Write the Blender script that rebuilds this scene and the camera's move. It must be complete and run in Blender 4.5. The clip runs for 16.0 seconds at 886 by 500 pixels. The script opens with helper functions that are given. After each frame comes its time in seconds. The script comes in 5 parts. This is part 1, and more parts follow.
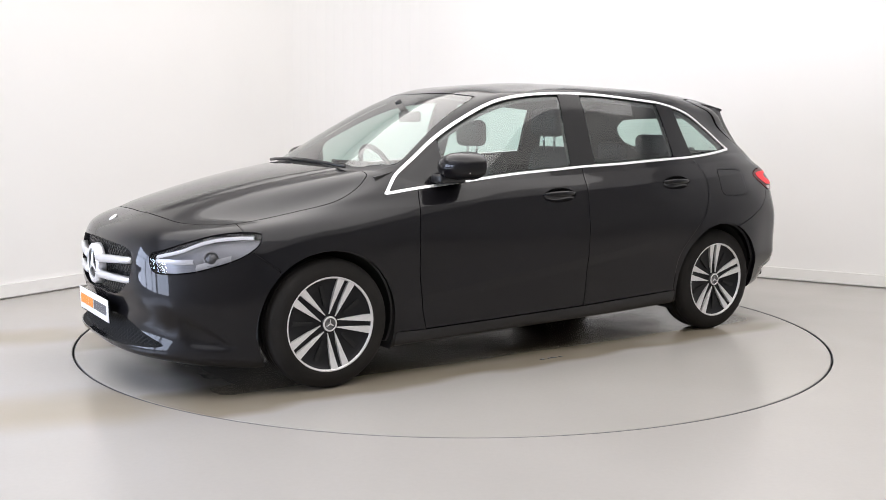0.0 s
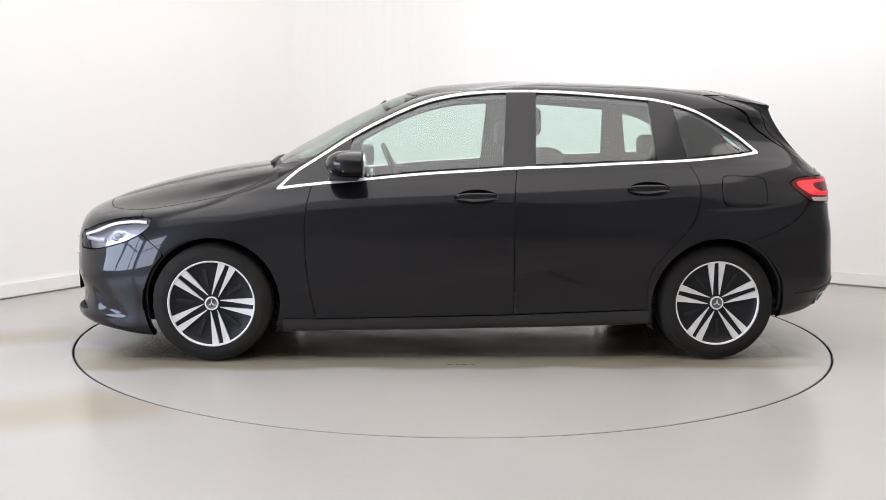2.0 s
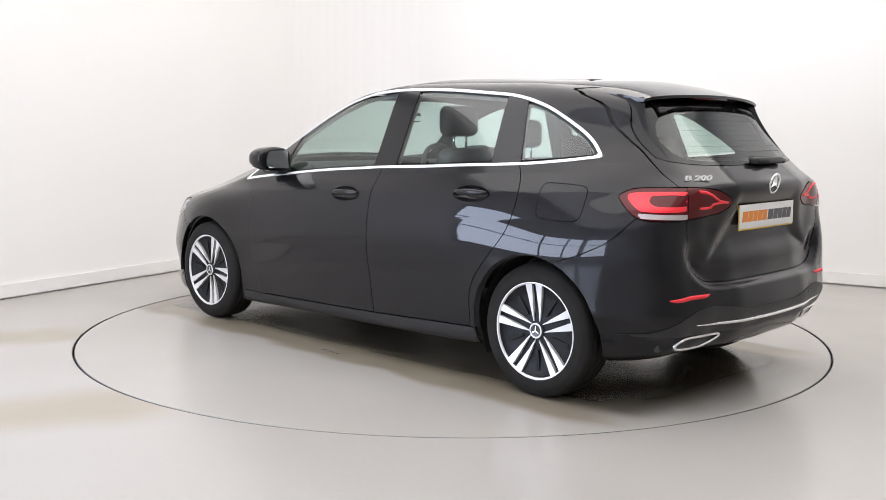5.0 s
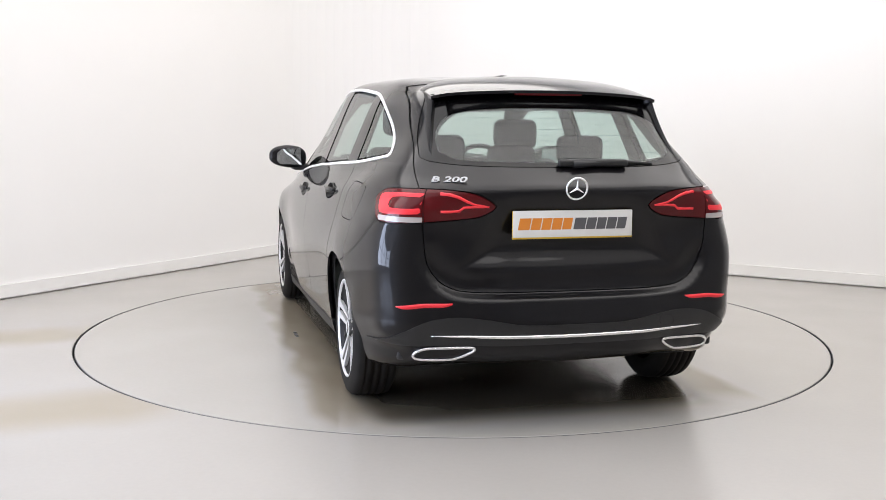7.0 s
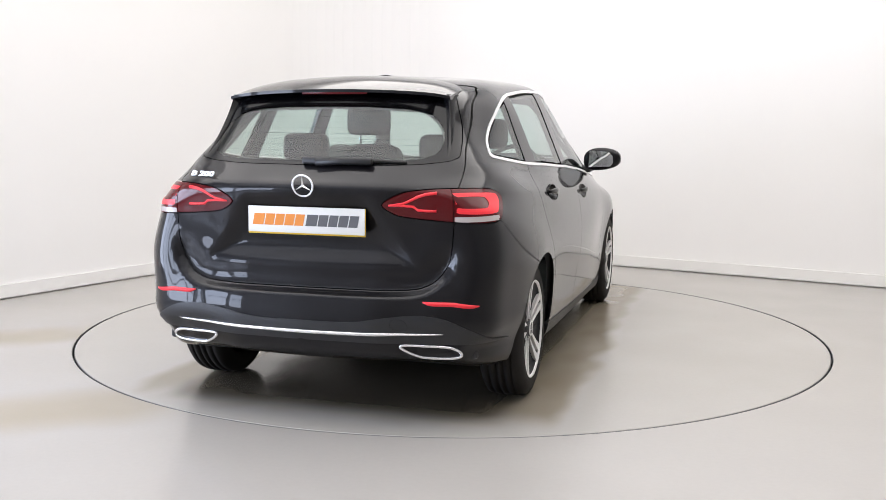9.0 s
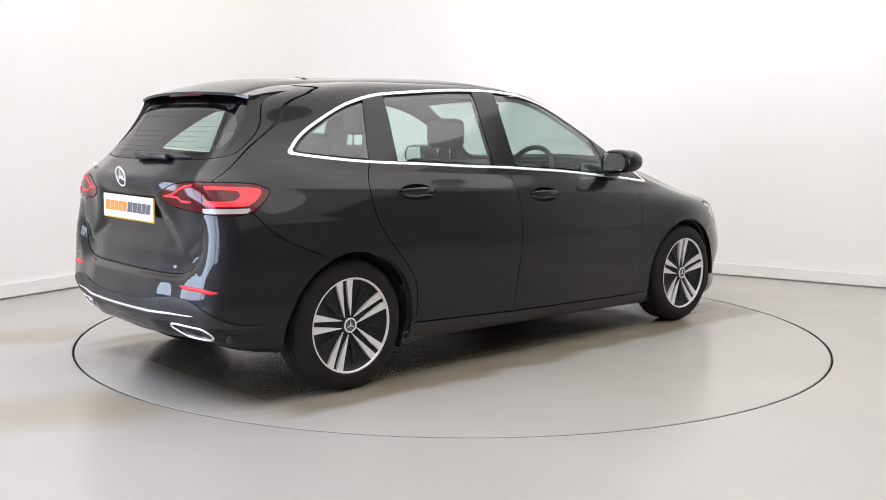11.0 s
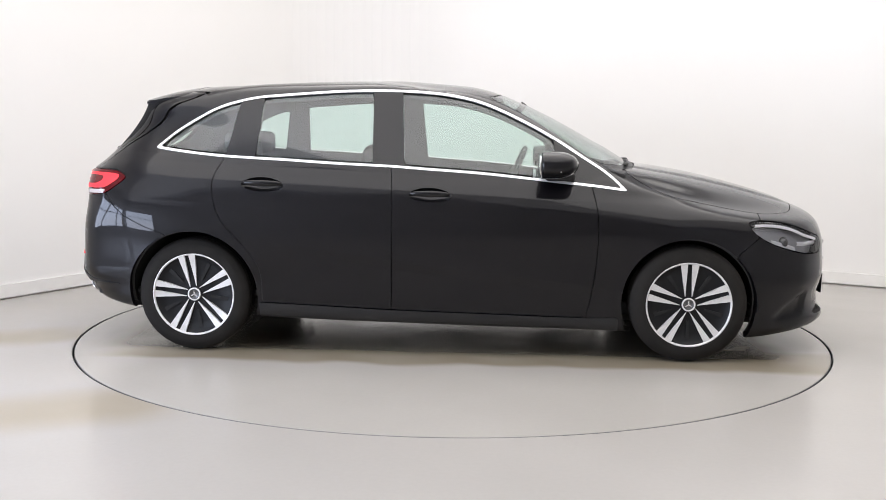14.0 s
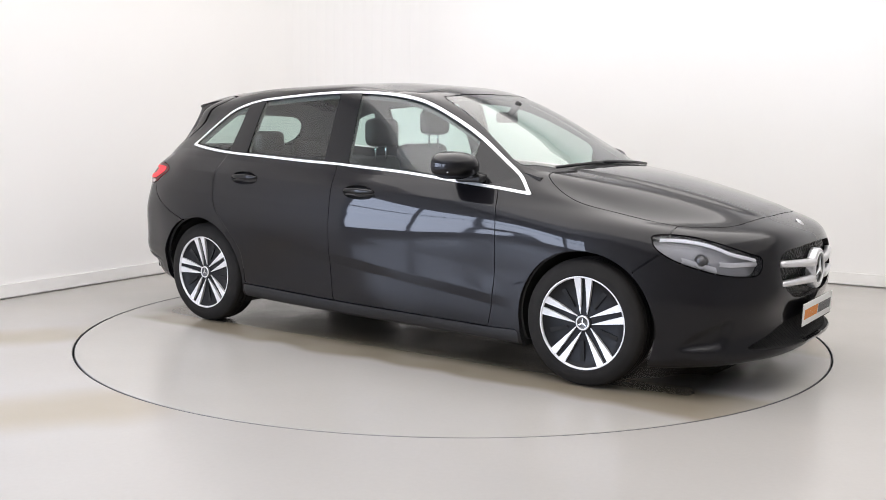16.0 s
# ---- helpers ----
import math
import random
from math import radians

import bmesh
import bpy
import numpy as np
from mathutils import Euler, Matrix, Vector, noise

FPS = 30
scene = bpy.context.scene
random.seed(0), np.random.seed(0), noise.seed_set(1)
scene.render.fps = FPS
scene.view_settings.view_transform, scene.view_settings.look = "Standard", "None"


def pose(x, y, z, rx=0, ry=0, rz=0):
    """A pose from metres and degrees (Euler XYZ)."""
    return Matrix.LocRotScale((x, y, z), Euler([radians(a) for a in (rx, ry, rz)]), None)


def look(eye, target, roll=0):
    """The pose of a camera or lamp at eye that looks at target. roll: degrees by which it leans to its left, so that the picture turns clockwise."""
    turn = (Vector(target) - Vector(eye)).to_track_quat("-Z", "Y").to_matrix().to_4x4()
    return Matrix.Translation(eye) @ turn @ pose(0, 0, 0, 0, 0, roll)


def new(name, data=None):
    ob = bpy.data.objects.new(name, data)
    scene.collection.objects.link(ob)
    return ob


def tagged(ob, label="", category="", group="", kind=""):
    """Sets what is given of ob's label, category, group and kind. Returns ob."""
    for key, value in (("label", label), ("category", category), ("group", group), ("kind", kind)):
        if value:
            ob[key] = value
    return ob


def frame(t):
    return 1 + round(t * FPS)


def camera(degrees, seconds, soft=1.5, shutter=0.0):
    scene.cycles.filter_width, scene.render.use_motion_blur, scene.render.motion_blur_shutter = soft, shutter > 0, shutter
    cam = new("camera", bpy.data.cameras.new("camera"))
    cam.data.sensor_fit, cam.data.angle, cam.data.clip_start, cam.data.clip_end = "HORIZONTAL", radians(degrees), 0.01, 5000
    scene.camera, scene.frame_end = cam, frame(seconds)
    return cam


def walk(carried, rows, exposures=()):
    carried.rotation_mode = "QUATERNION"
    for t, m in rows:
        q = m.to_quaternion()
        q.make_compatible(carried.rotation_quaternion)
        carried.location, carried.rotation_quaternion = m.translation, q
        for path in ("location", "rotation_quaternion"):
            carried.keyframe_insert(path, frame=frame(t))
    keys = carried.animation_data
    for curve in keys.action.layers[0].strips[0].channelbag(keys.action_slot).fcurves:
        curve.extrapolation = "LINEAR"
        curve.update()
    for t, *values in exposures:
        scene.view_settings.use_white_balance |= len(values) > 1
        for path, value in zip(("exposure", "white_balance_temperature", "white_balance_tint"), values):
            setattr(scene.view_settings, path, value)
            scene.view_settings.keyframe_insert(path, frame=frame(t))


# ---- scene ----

# ---------- camera: still, at chest height, before the turntable ----------
cam = camera(48.16, 16.0, soft=0.85)
EYE = Vector((0.0, -6.135, 1.25))
AIM = Vector((-0.00941, 0.99239, -0.12281))
CAM_POSE = look(EYE, EYE + AIM, 0.484)
walk(cam, [(0.0, CAM_POSE), (16.0, CAM_POSE)], [(0.0, -0.05), (16.0, -0.05)])

# ---------- world and lamps ----------
world = bpy.data.worlds.new("world")
scene.world = world
world.use_nodes = True
wn = world.node_tree
sky = wn.nodes.new("ShaderNodeTexSky")
sky.sky_type, sky.sun_disc = "NISHITA", False
sky.sun_elevation, sky.sun_rotation = radians(35), radians(200)
wn.links.new(sky.outputs[0], wn.nodes["Background"].inputs[0])
wn.nodes["Background"].inputs[1].default_value = 0.1


def area_lamp(name, m, sx, sy, watts, colour):
    d = bpy.data.lights.new(name, "AREA")
    d.shape, d.size, d.size_y, d.energy, d.color = "RECTANGLE", sx, sy, watts, colour
    ob = new(name, d)
    ob.matrix_world = m
    return ob


CEIL = 3.9
CORNER = Vector((-1.13, 4.45, 0))
ALONG_L = Vector((-0.501, -0.865, 0)).normalized()
ALONG_R = Vector((0.862, -0.507, 0)).normalized()
LEN_L, LEN_R, COVE, WALL_L = 11.0, 11.0, 1.0, 7.0
BACK_L = CORNER + ALONG_L * LEN_L
BACK_R = CORNER + ALONG_R * LEN_R
FAR = BACK_L + ALONG_R * LEN_R
WIN0, WIN1, WZ0, WZ1 = 0.2, 1.75, 0.40, 2.25
# luminous ceiling: a bright field over the turntable within a dimmer one over the whole studio
area_lamp("ceiling_field", pose(0.75, -2.68, CEIL - 0.06, 0, 0, -30.5), 9.6, 9.6, 172, (1.0, 0.963, 0.940))
area_lamp("studio_field", pose(0.25, -0.9, CEIL - 0.12, 0, 0, -30.5), 6.4, 6.4, 238, (1.0, 0.963, 0.940))
# daylight in the openings of the workshop's end
w_mid = CORNER + ALONG_L * (WALL_L + LEN_L) / 2 - ALONG_R * 0.05 + Vector((0, 0, (WZ0 + WZ1) / 2))
area_lamp("window_daylight", look(w_mid, w_mid + ALONG_R), LEN_L - WALL_L - 0.1, WZ1 - WZ0, 330, (0.68, 0.77, 1.0))
b_mid = BACK_L + ALONG_R * (WIN0 + WIN1) / 2 + ALONG_L * 0.05 + Vector((0, 0, (WZ0 + WZ1) / 2))
area_lamp("window_daylight", look(b_mid, b_mid - ALONG_L), WIN1 - WIN0, WZ1 - WZ0, 112, (0.68, 0.77, 1.0))


# ---------- materials ----------
def material(name, base=(0.5, 0.5, 0.5), rough=0.5, metal=0.0, coat=0.0, coat_rough=0.03, spec=0.5, noise_scale=0.0, noise_amt=0.0,
             bump=0.0, bump_scale=200.0, emit=None, emit_str=0.0, rough_var=0.0):
    m = bpy.data.materials.new(name)
    m.use_nodes = True
    nt = m.node_tree
    b = nt.nodes["Principled BSDF"]
    b.inputs["Base Color"].default_value = (*base, 1)
    b.inputs["Roughness"].default_value = rough
    b.inputs["Metallic"].default_value = metal
    b.inputs["Specular IOR Level"].default_value = spec
    b.inputs["Coat Weight"].default_value = coat
    b.inputs["Coat Roughness"].default_value = coat_rough
    if emit:
        b.inputs["Emission Color"].default_value = (*emit, 1)
        b.inputs["Emission Strength"].default_value = emit_str
    tc = nt.nodes.new("ShaderNodeTexCoord")
    if noise_amt:
        n1 = nt.nodes.new("ShaderNodeTexNoise")
        n1.inputs["Scale"].default_value, n1.inputs["Detail"].default_value = noise_scale, 6
        nt.links.new(tc.outputs["Object"], n1.inputs["Vector"])
        mx = nt.nodes.new("ShaderNodeMix")
        mx.data_type = "RGBA"
        mx.inputs[6].default_value = (*[c * (1 - noise_amt) for c in base], 1)
        mx.inputs[7].default_value = (*[min(1, c * (1 + noise_amt)) for c in base], 1)
        nt.links.new(n1.outputs[0], mx.inputs[0])
        nt.links.new(mx.outputs[2], b.inputs["Base Color"])
    if rough_var:
        n3 = nt.nodes.new("ShaderNodeTexNoise")
        n3.inputs["Scale"].default_value, n3.inputs["Detail"].default_value = max(noise_scale * 0.6, 1.5), 5
        nt.links.new(tc.outputs["Object"], n3.inputs["Vector"])
        mr = nt.nodes.new("ShaderNodeMapRange")
        mr.inputs[3].default_value, mr.inputs[4].default_value = max(0.0, rough - rough_var), min(1.0, rough + rough_var)
        nt.links.new(n3.outputs[0], mr.inputs[0])
        nt.links.new(mr.outputs[0], b.inputs["Roughness"])
    if bump:
        n2 = nt.nodes.new("ShaderNodeTexNoise")
        n2.inputs["Scale"].default_value, n2.inputs["Detail"].default_value = bump_scale, 4
        nt.links.new(tc.outputs["Object"], n2.inputs["Vector"])
        bp = nt.nodes.new("ShaderNodeBump")
        bp.inputs["Strength"].default_value, bp.inputs["Distance"].default_value = bump, 0.002
        nt.links.new(n2.outputs[0], bp.inputs["Height"])
        nt.links.new(bp.outputs[0], b.inputs["Normal"])
    return m


def glass_material(name, tint, sheen=0.045, rough=0.0):
    """Clear pane: tinted see-through with a mirror sheen that grows at grazing angles."""
    m = bpy.data.materials.new(name)
    m.use_nodes = True
    nt = m.node_tree
    nt.nodes.remove(nt.nodes["Principled BSDF"])
    out = nt.nodes["Material Output"]
    tr, gl, lw, pw, ma, mx = (nt.nodes.new(k) for k in ("ShaderNodeBsdfTransparent", "ShaderNodeBsdfGlossy", "ShaderNodeLayerWeight", "ShaderNodeMath", "ShaderNodeMath", "ShaderNodeMixShader"))
    tr.inputs[0].default_value = (*tint, 1)
    gl.inputs["Roughness"].default_value = rough
    lw.inputs["Blend"].default_value = 0.5
    pw.operation, ma.operation = "POWER", "MULTIPLY_ADD"
    pw.inputs[1].default_value = 4.5
    ma.inputs[1].default_value, ma.inputs[2].default_value = 0.85, sheen
    nt.links.new(lw.outputs["Facing"], pw.inputs[0])
    nt.links.new(pw.outputs[0], ma.inputs[0])
    nt.links.new(ma.outputs[0], mx.inputs[0])
    nt.links.new(tr.outputs[0], mx.inputs[1])
    nt.links.new(gl.outputs[0], mx.inputs[2])
    nt.links.new(mx.outputs[0], out.inputs[0])
    return m


PAINT = material("black_metallic_paint", (0.0040, 0.0036, 0.0048), 0.42, 0.1, 1.0, 0.03, 0.1, noise_scale=900, noise_amt=0.35)
PAINT.node_tree.nodes["Principled BSDF"].inputs["Coat IOR"].default_value = 1.35
PLASTIC = material("satin_black_plastic", (0.012, 0.012, 0.013), 0.42, bump=0.15, bump_scale=900, noise_scale=6, noise_amt=0.3)
GLOSSBLACK = material("gloss_black_trim", (0.006, 0.006, 0.007), 0.12, spec=0.3)
SATIN = material("gloss_black_pillar_trim", (0.006, 0.006, 0.007), 0.12, spec=0.4, noise_scale=20, noise_amt=0.15)
RUBBER = material("tyre_rubber", (0.014, 0.0125, 0.011), 0.8, spec=0.25, noise_scale=9, noise_amt=0.5, bump=0.3, bump_scale=160)
CHROME = material("bright_chrome", (0.90, 0.90, 0.90), 0.2, 0.85)
TRIM = material("bright_window_trim", (0.92, 0.92, 0.92), 0.38, 0.45)
ALLOY = material("machined_alloy", (0.74, 0.73, 0.72), 0.36, 0.35, noise_scale=60, noise_amt=0.12, bump=0.1, bump_scale=400)
RIMBLACK = material("black_wheel_paint", (0.008, 0.008, 0.009), 0.5, spec=0.25)
DARK = material("dark_cavity", (0.006, 0.006, 0.006), 0.8)
CABIN = material("dark_cabin_fabric", (0.032, 0.031, 0.031), 0.85, noise_scale=300, noise_amt=0.3, bump=0.3, bump_scale=700)
LEATHER = material("black_leather", (0.030, 0.030, 0.031), 0.5, noise_scale=40, noise_amt=0.25, bump=0.3, bump_scale=350)
HEADLINER = material("grey_headlining", (0.10, 0.10, 0.098), 0.9, noise_scale=200, noise_amt=0.2)
GLASS = glass_material("green_tinted_glass", (0.73, 0.86, 0.82), 0.10)
REARGLASS = glass_material("rear_window_glass", (0.66, 0.76, 0.72), 0.07)
LAMPGREY = material("grey_lamp_reflector", (0.30, 0.30, 0.31), 0.32, 0.4)
DAYLAMP = material("white_light_guide", (0.86, 0.86, 0.87), 0.35)
LENS = glass_material("clear_lamp_lens", (0.93, 0.93, 0.95))
REDLENS = material("red_lamp_lens", (0.30, 0.008, 0.012), 0.15, coat=1.0)
DARKRED = material("smoked_red_lens", (0.085, 0.003, 0.005), 0.12, coat=0.2, spec=0.25)
REDGLOW = material("bright_red_reflector", (0.90, 0.03, 0.045), 0.4)
WHITEPLATE = material("white_reflective_plate", (0.78, 0.78, 0.76), 0.35, noise_scale=30, noise_amt=0.03)
ORANGE = material("orange_print", (0.75, 0.25, 0.03), 0.5)
GREY = material("grey_print", (0.10, 0.10, 0.105), 0.5)
YELLOW = material("yellow_plate_edge", (0.75, 0.50, 0.03), 0.4)
SILVER = material("satin_silver", (0.74, 0.74, 0.75), 0.28, 0.65)
SCREENGLASS = glass_material("windscreen_glass", (0.76, 0.87, 0.83), 0.18)
RIBBED = material("ribbed_clear_lens", (0.46, 0.42, 0.41), 0.25, coat=0.5, bump=0.6, bump_scale=260)
MIRROR = material("mirror_glass", (0.85, 0.87, 0.88), 0.01, 1.0)
WALL = material("white_wall_paint", (0.84, 0.83, 0.815), 0.75, noise_scale=1.2, noise_amt=0.02, bump=0.08, bump_scale=60)
SKIRT = material("white_gloss_skirting", (0.82, 0.81, 0.79), 0.4, noise_scale=3, noise_amt=0.03)


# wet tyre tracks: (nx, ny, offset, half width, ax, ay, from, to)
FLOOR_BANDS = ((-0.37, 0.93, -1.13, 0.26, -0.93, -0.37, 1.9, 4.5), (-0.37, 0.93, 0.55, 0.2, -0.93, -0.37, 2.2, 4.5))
# last table band: brown film under the car, its colour deepened for shade
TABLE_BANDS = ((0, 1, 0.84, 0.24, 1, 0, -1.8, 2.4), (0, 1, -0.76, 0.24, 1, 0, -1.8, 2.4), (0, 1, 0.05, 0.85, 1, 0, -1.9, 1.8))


def floor_material(name, base, bands, stain, amount, firm, wet_shade=0.0):
    """Painted concrete: soft sheen, cloudy wear and fine dust, with muddy damp tracks along bands (nx, ny, offset, half
    width, ax, ay, from, to); optionally a dark middle patch that joins puddles with the car's painted shade.
    """
    m = bpy.data.materials.new(name)
    m.use_nodes = True
    nt = m.node_tree
    b = nt.nodes["Principled BSDF"]

    def node(kind):
        return nt.nodes.new(kind)

    def noise_tex(scale, detail=5, src=None):
        n = node("ShaderNodeTexNoise")
        n.inputs["Scale"].default_value, n.inputs["Detail"].default_value = scale, detail
        nt.links.new(src or tc.outputs["Object"], n.inputs["Vector"])
        return n.outputs[0]

    def calc(op, a, c=0.0, d=None):
        n = node("ShaderNodeMath")
        n.operation = op
        for i, q in enumerate((a, c, d)):
            if q is None:
                continue
            if isinstance(q, (int, float)):
                n.inputs[i].default_value = q
            else:
                nt.links.new(q, n.inputs[i])
        return n.outputs[0]

    def ramp(v, lo, hi, a=0.0, c=1.0):
        n = node("ShaderNodeMapRange")
        n.interpolation_type = "SMOOTHSTEP"
        for i, q in enumerate((lo, hi, a, c)):
            n.inputs[i + 1].default_value = q
        nt.links.new(v, n.inputs[0])
        return n.outputs[0]

    tc = node("ShaderNodeTexCoord")
    sep = node("ShaderNodeSeparateXYZ")
    nt.links.new(tc.outputs["Object"], sep.inputs[0])
    x, y = sep.outputs[0], sep.outputs[1]
    cloud, grain, blot = noise_tex(0.9), noise_tex(45, 3), noise_tex(2.2, 1.5)
    wob = calc("MULTIPLY_ADD", blot, 0.24, -0.12)
    mask = None
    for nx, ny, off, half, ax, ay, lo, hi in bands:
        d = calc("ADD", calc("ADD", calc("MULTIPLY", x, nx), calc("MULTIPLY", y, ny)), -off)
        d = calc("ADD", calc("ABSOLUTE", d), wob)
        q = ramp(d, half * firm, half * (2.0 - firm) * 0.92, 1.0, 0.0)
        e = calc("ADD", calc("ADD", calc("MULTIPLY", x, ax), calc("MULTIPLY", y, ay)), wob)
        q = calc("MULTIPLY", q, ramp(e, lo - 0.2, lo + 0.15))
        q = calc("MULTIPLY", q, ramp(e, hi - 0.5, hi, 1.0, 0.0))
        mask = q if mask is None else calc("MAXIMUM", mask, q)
    tone = calc("ADD", calc("MULTIPLY_ADD", cloud, 0.16, 0.91), calc("MULTIPLY_ADD", grain, 0.05, -0.025))
    mul = node("ShaderNodeMix")
    mul.data_type, mul.blend_type = "RGBA", "MULTIPLY"
    mul.inputs[0].default_value = 1.0
    mul.inputs[6].default_value = (*base, 1)
    comb = node("ShaderNodeCombineColor")
    for i in range(3):
        nt.links.new(tone, comb.inputs[i])
    nt.links.new(comb.outputs[0], mul.inputs[7])
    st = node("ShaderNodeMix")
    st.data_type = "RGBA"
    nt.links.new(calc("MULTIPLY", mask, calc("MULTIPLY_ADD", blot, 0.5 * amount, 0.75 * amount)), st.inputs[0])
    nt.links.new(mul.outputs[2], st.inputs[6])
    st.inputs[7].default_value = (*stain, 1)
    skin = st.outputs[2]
    # puddles merged into one dark patch, the car's shade painted into its colour
    if wet_shade:
        puddle_shade = calc("ADD", calc("ABSOLUTE", calc("ADD", y, -0.05)), wob)
        puddle_shade = calc("MULTIPLY", ramp(puddle_shade, wet_shade - 0.12, wet_shade + 0.06, 1.0, 0.0), ramp(calc("ADD", calc("ABSOLUTE", x), wob), 1.75, 2.0, 1.0, 0.0))
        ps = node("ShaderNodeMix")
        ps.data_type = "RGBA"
        nt.links.new(calc("MULTIPLY", puddle_shade, calc("MULTIPLY_ADD", blot, 0.5, 0.6)), ps.inputs[0])
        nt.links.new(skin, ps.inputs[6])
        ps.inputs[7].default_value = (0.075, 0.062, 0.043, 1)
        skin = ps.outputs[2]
    nt.links.new(skin, b.inputs["Base Color"])
    rg = calc("MULTIPLY_ADD", cloud, 0.14, 0.17)
    rg = calc("MULTIPLY", rg, calc("MULTIPLY_ADD", calc("MULTIPLY", mask, ramp(blot, 0.35, 0.70)), -0.5, 1.0))
    nt.links.new(rg, b.inputs["Roughness"])
    bp = node("ShaderNodeBump")
    bp.inputs["Strength"].default_value, bp.inputs["Distance"].default_value = 0.06, 0.002
    nt.links.new(grain, bp.inputs["Height"])
    nt.links.new(bp.outputs[0], b.inputs["Normal"])
    return m


FLOOR = floor_material("grey_painted_floor", (0.395, 0.376, 0.354), FLOOR_BANDS, (0.30, 0.25, 0.17), 0.65, 0.25)
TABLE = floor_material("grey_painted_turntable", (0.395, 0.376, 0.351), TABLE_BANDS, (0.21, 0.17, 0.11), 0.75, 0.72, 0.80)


# ---------- mesh helpers ----------
def mesh_ob(name, bm, mat, parent=None, label="", smooth=True):
    me = bpy.data.meshes.new(name)
    bm.to_mesh(me)
    bm.free()
    for p in me.polygons:
        p.use_smooth = smooth
    me.materials.append(mat)
    ob = new(name, me)
    if parent:
        ob.parent = parent
    if label:
        tagged(ob, label)
    return ob


def part(name, bm, mat, parent, label="", smooth=True):
    return mesh_ob(name, bm, mat, parent, label, smooth)


def bm_box(x0, x1, y0, y1, z0, z1, bevel=0.0, seg=2):
    bm = bmesh.new()
    bmesh.ops.create_cube(bm, size=1)
    for v in bm.verts:
        v.co = Vector(((x0 + x1) / 2 + v.co.x * (x1 - x0), (y0 + y1) / 2 + v.co.y * (y1 - y0), (z0 + z1) / 2 + v.co.z * (z1 - z0)))
    if bevel:
        bmesh.ops.bevel(bm, geom=list(bm.edges), offset=bevel, segments=seg, profile=0.5, affect="EDGES")
    return bm


def from_arrays(name, V, F, mat, parent=None, label="", normals=None):
    me = bpy.data.meshes.new(name)
    me.from_pydata([tuple(v) for v in V], [], [tuple(int(i) for i in f) for f in F])
    me.materials.append(mat)
    for p in me.polygons:
        p.use_smooth = True
    if normals is not None:
        me.normals_split_custom_set_from_vertices([tuple(n) for n in normals])
    ob = new(name, me)
    if parent:
        ob.parent = parent
    if label:
        tagged(ob, label)
    return ob


def bm_tube(path, r, seg=8, closed=False):
    """A round bar along a list of points; r: one radius or one for each point."""
    bm = bmesh.new()
    P = [Vector(p) for p in path]
    n = len(P)
    rings = []
    for i, p in enumerate(P):
        a = P[(i - 1) % n] if closed or i > 0 else p
        b = P[(i + 1) % n] if closed or i < n - 1 else p
        t = (b - a).normalized()
        up = Vector((0, 0, 1)) if abs(t.z) < 0.95 else Vector((1, 0, 0))
        s = t.cross(up).normalized()
        w = s.cross(t)
        rr = float(r[i]) if isinstance(r, (list, tuple)) else float(r)
        rings.append([bm.verts.new(p + rr * (math.cos(k * math.tau / seg) * s + math.sin(k * math.tau / seg) * w)) for k in range(seg)])
    m = n if closed else n - 1
    for i in range(m):
        A, B = rings[i], rings[(i + 1) % n]
        for k in range(seg):
            bm.faces.new((A[k], A[(k + 1) % seg], B[(k + 1) % seg], B[k]))
    if not closed:
        bm.faces.new(rings[0][::-1])
        bm.faces.new(rings[-1])
    return bm


def bm_lathe(profile, seg=64, axis="y", closed=False):
    """Turns a profile of (radius, along) about the axis."""
    bm = bmesh.new()
    rings = []
    for k in range(seg):
        a = k * math.tau / seg
        c, s = math.cos(a), math.sin(a)
        rings.append([bm.verts.new((r * c, h, r * s) if axis == "y" else (r * c, r * s, h)) for r, h in profile])
    n = len(profile)
    for k in range(seg):
        A, B = rings[k], rings[(k + 1) % seg]
        for i in range(n if closed else n - 1):
            j = (i + 1) % n
            bm.faces.new((A[i], A[j], B[j], B[i]) if axis == "y" else (A[i], B[i], B[j], A[j]))
    bmesh.ops.remove_doubles(bm, verts=list(bm.verts), dist=1e-6)
    bmesh.ops.recalc_face_normals(bm, faces=list(bm.faces))
    return bm


def bm_prism(poly, d0, d1, to3):
    """A slab with a flat outline; to3(u, v, d) places it."""
    bm = bmesh.new()
    A = [bm.verts.new(to3(u, v, d0)) for u, v in poly]
    B = [bm.verts.new(to3(u, v, d1)) for u, v in poly]
    n = len(poly)
    bm.faces.new(A)
    bm.faces.new(B[::-1])
    for i in range(n):
        bm.faces.new((A[i], B[i], B[(i + 1) % n], A[(i + 1) % n]))
    bmesh.ops.recalc_face_normals(bm, faces=list(bm.faces))
    return bm


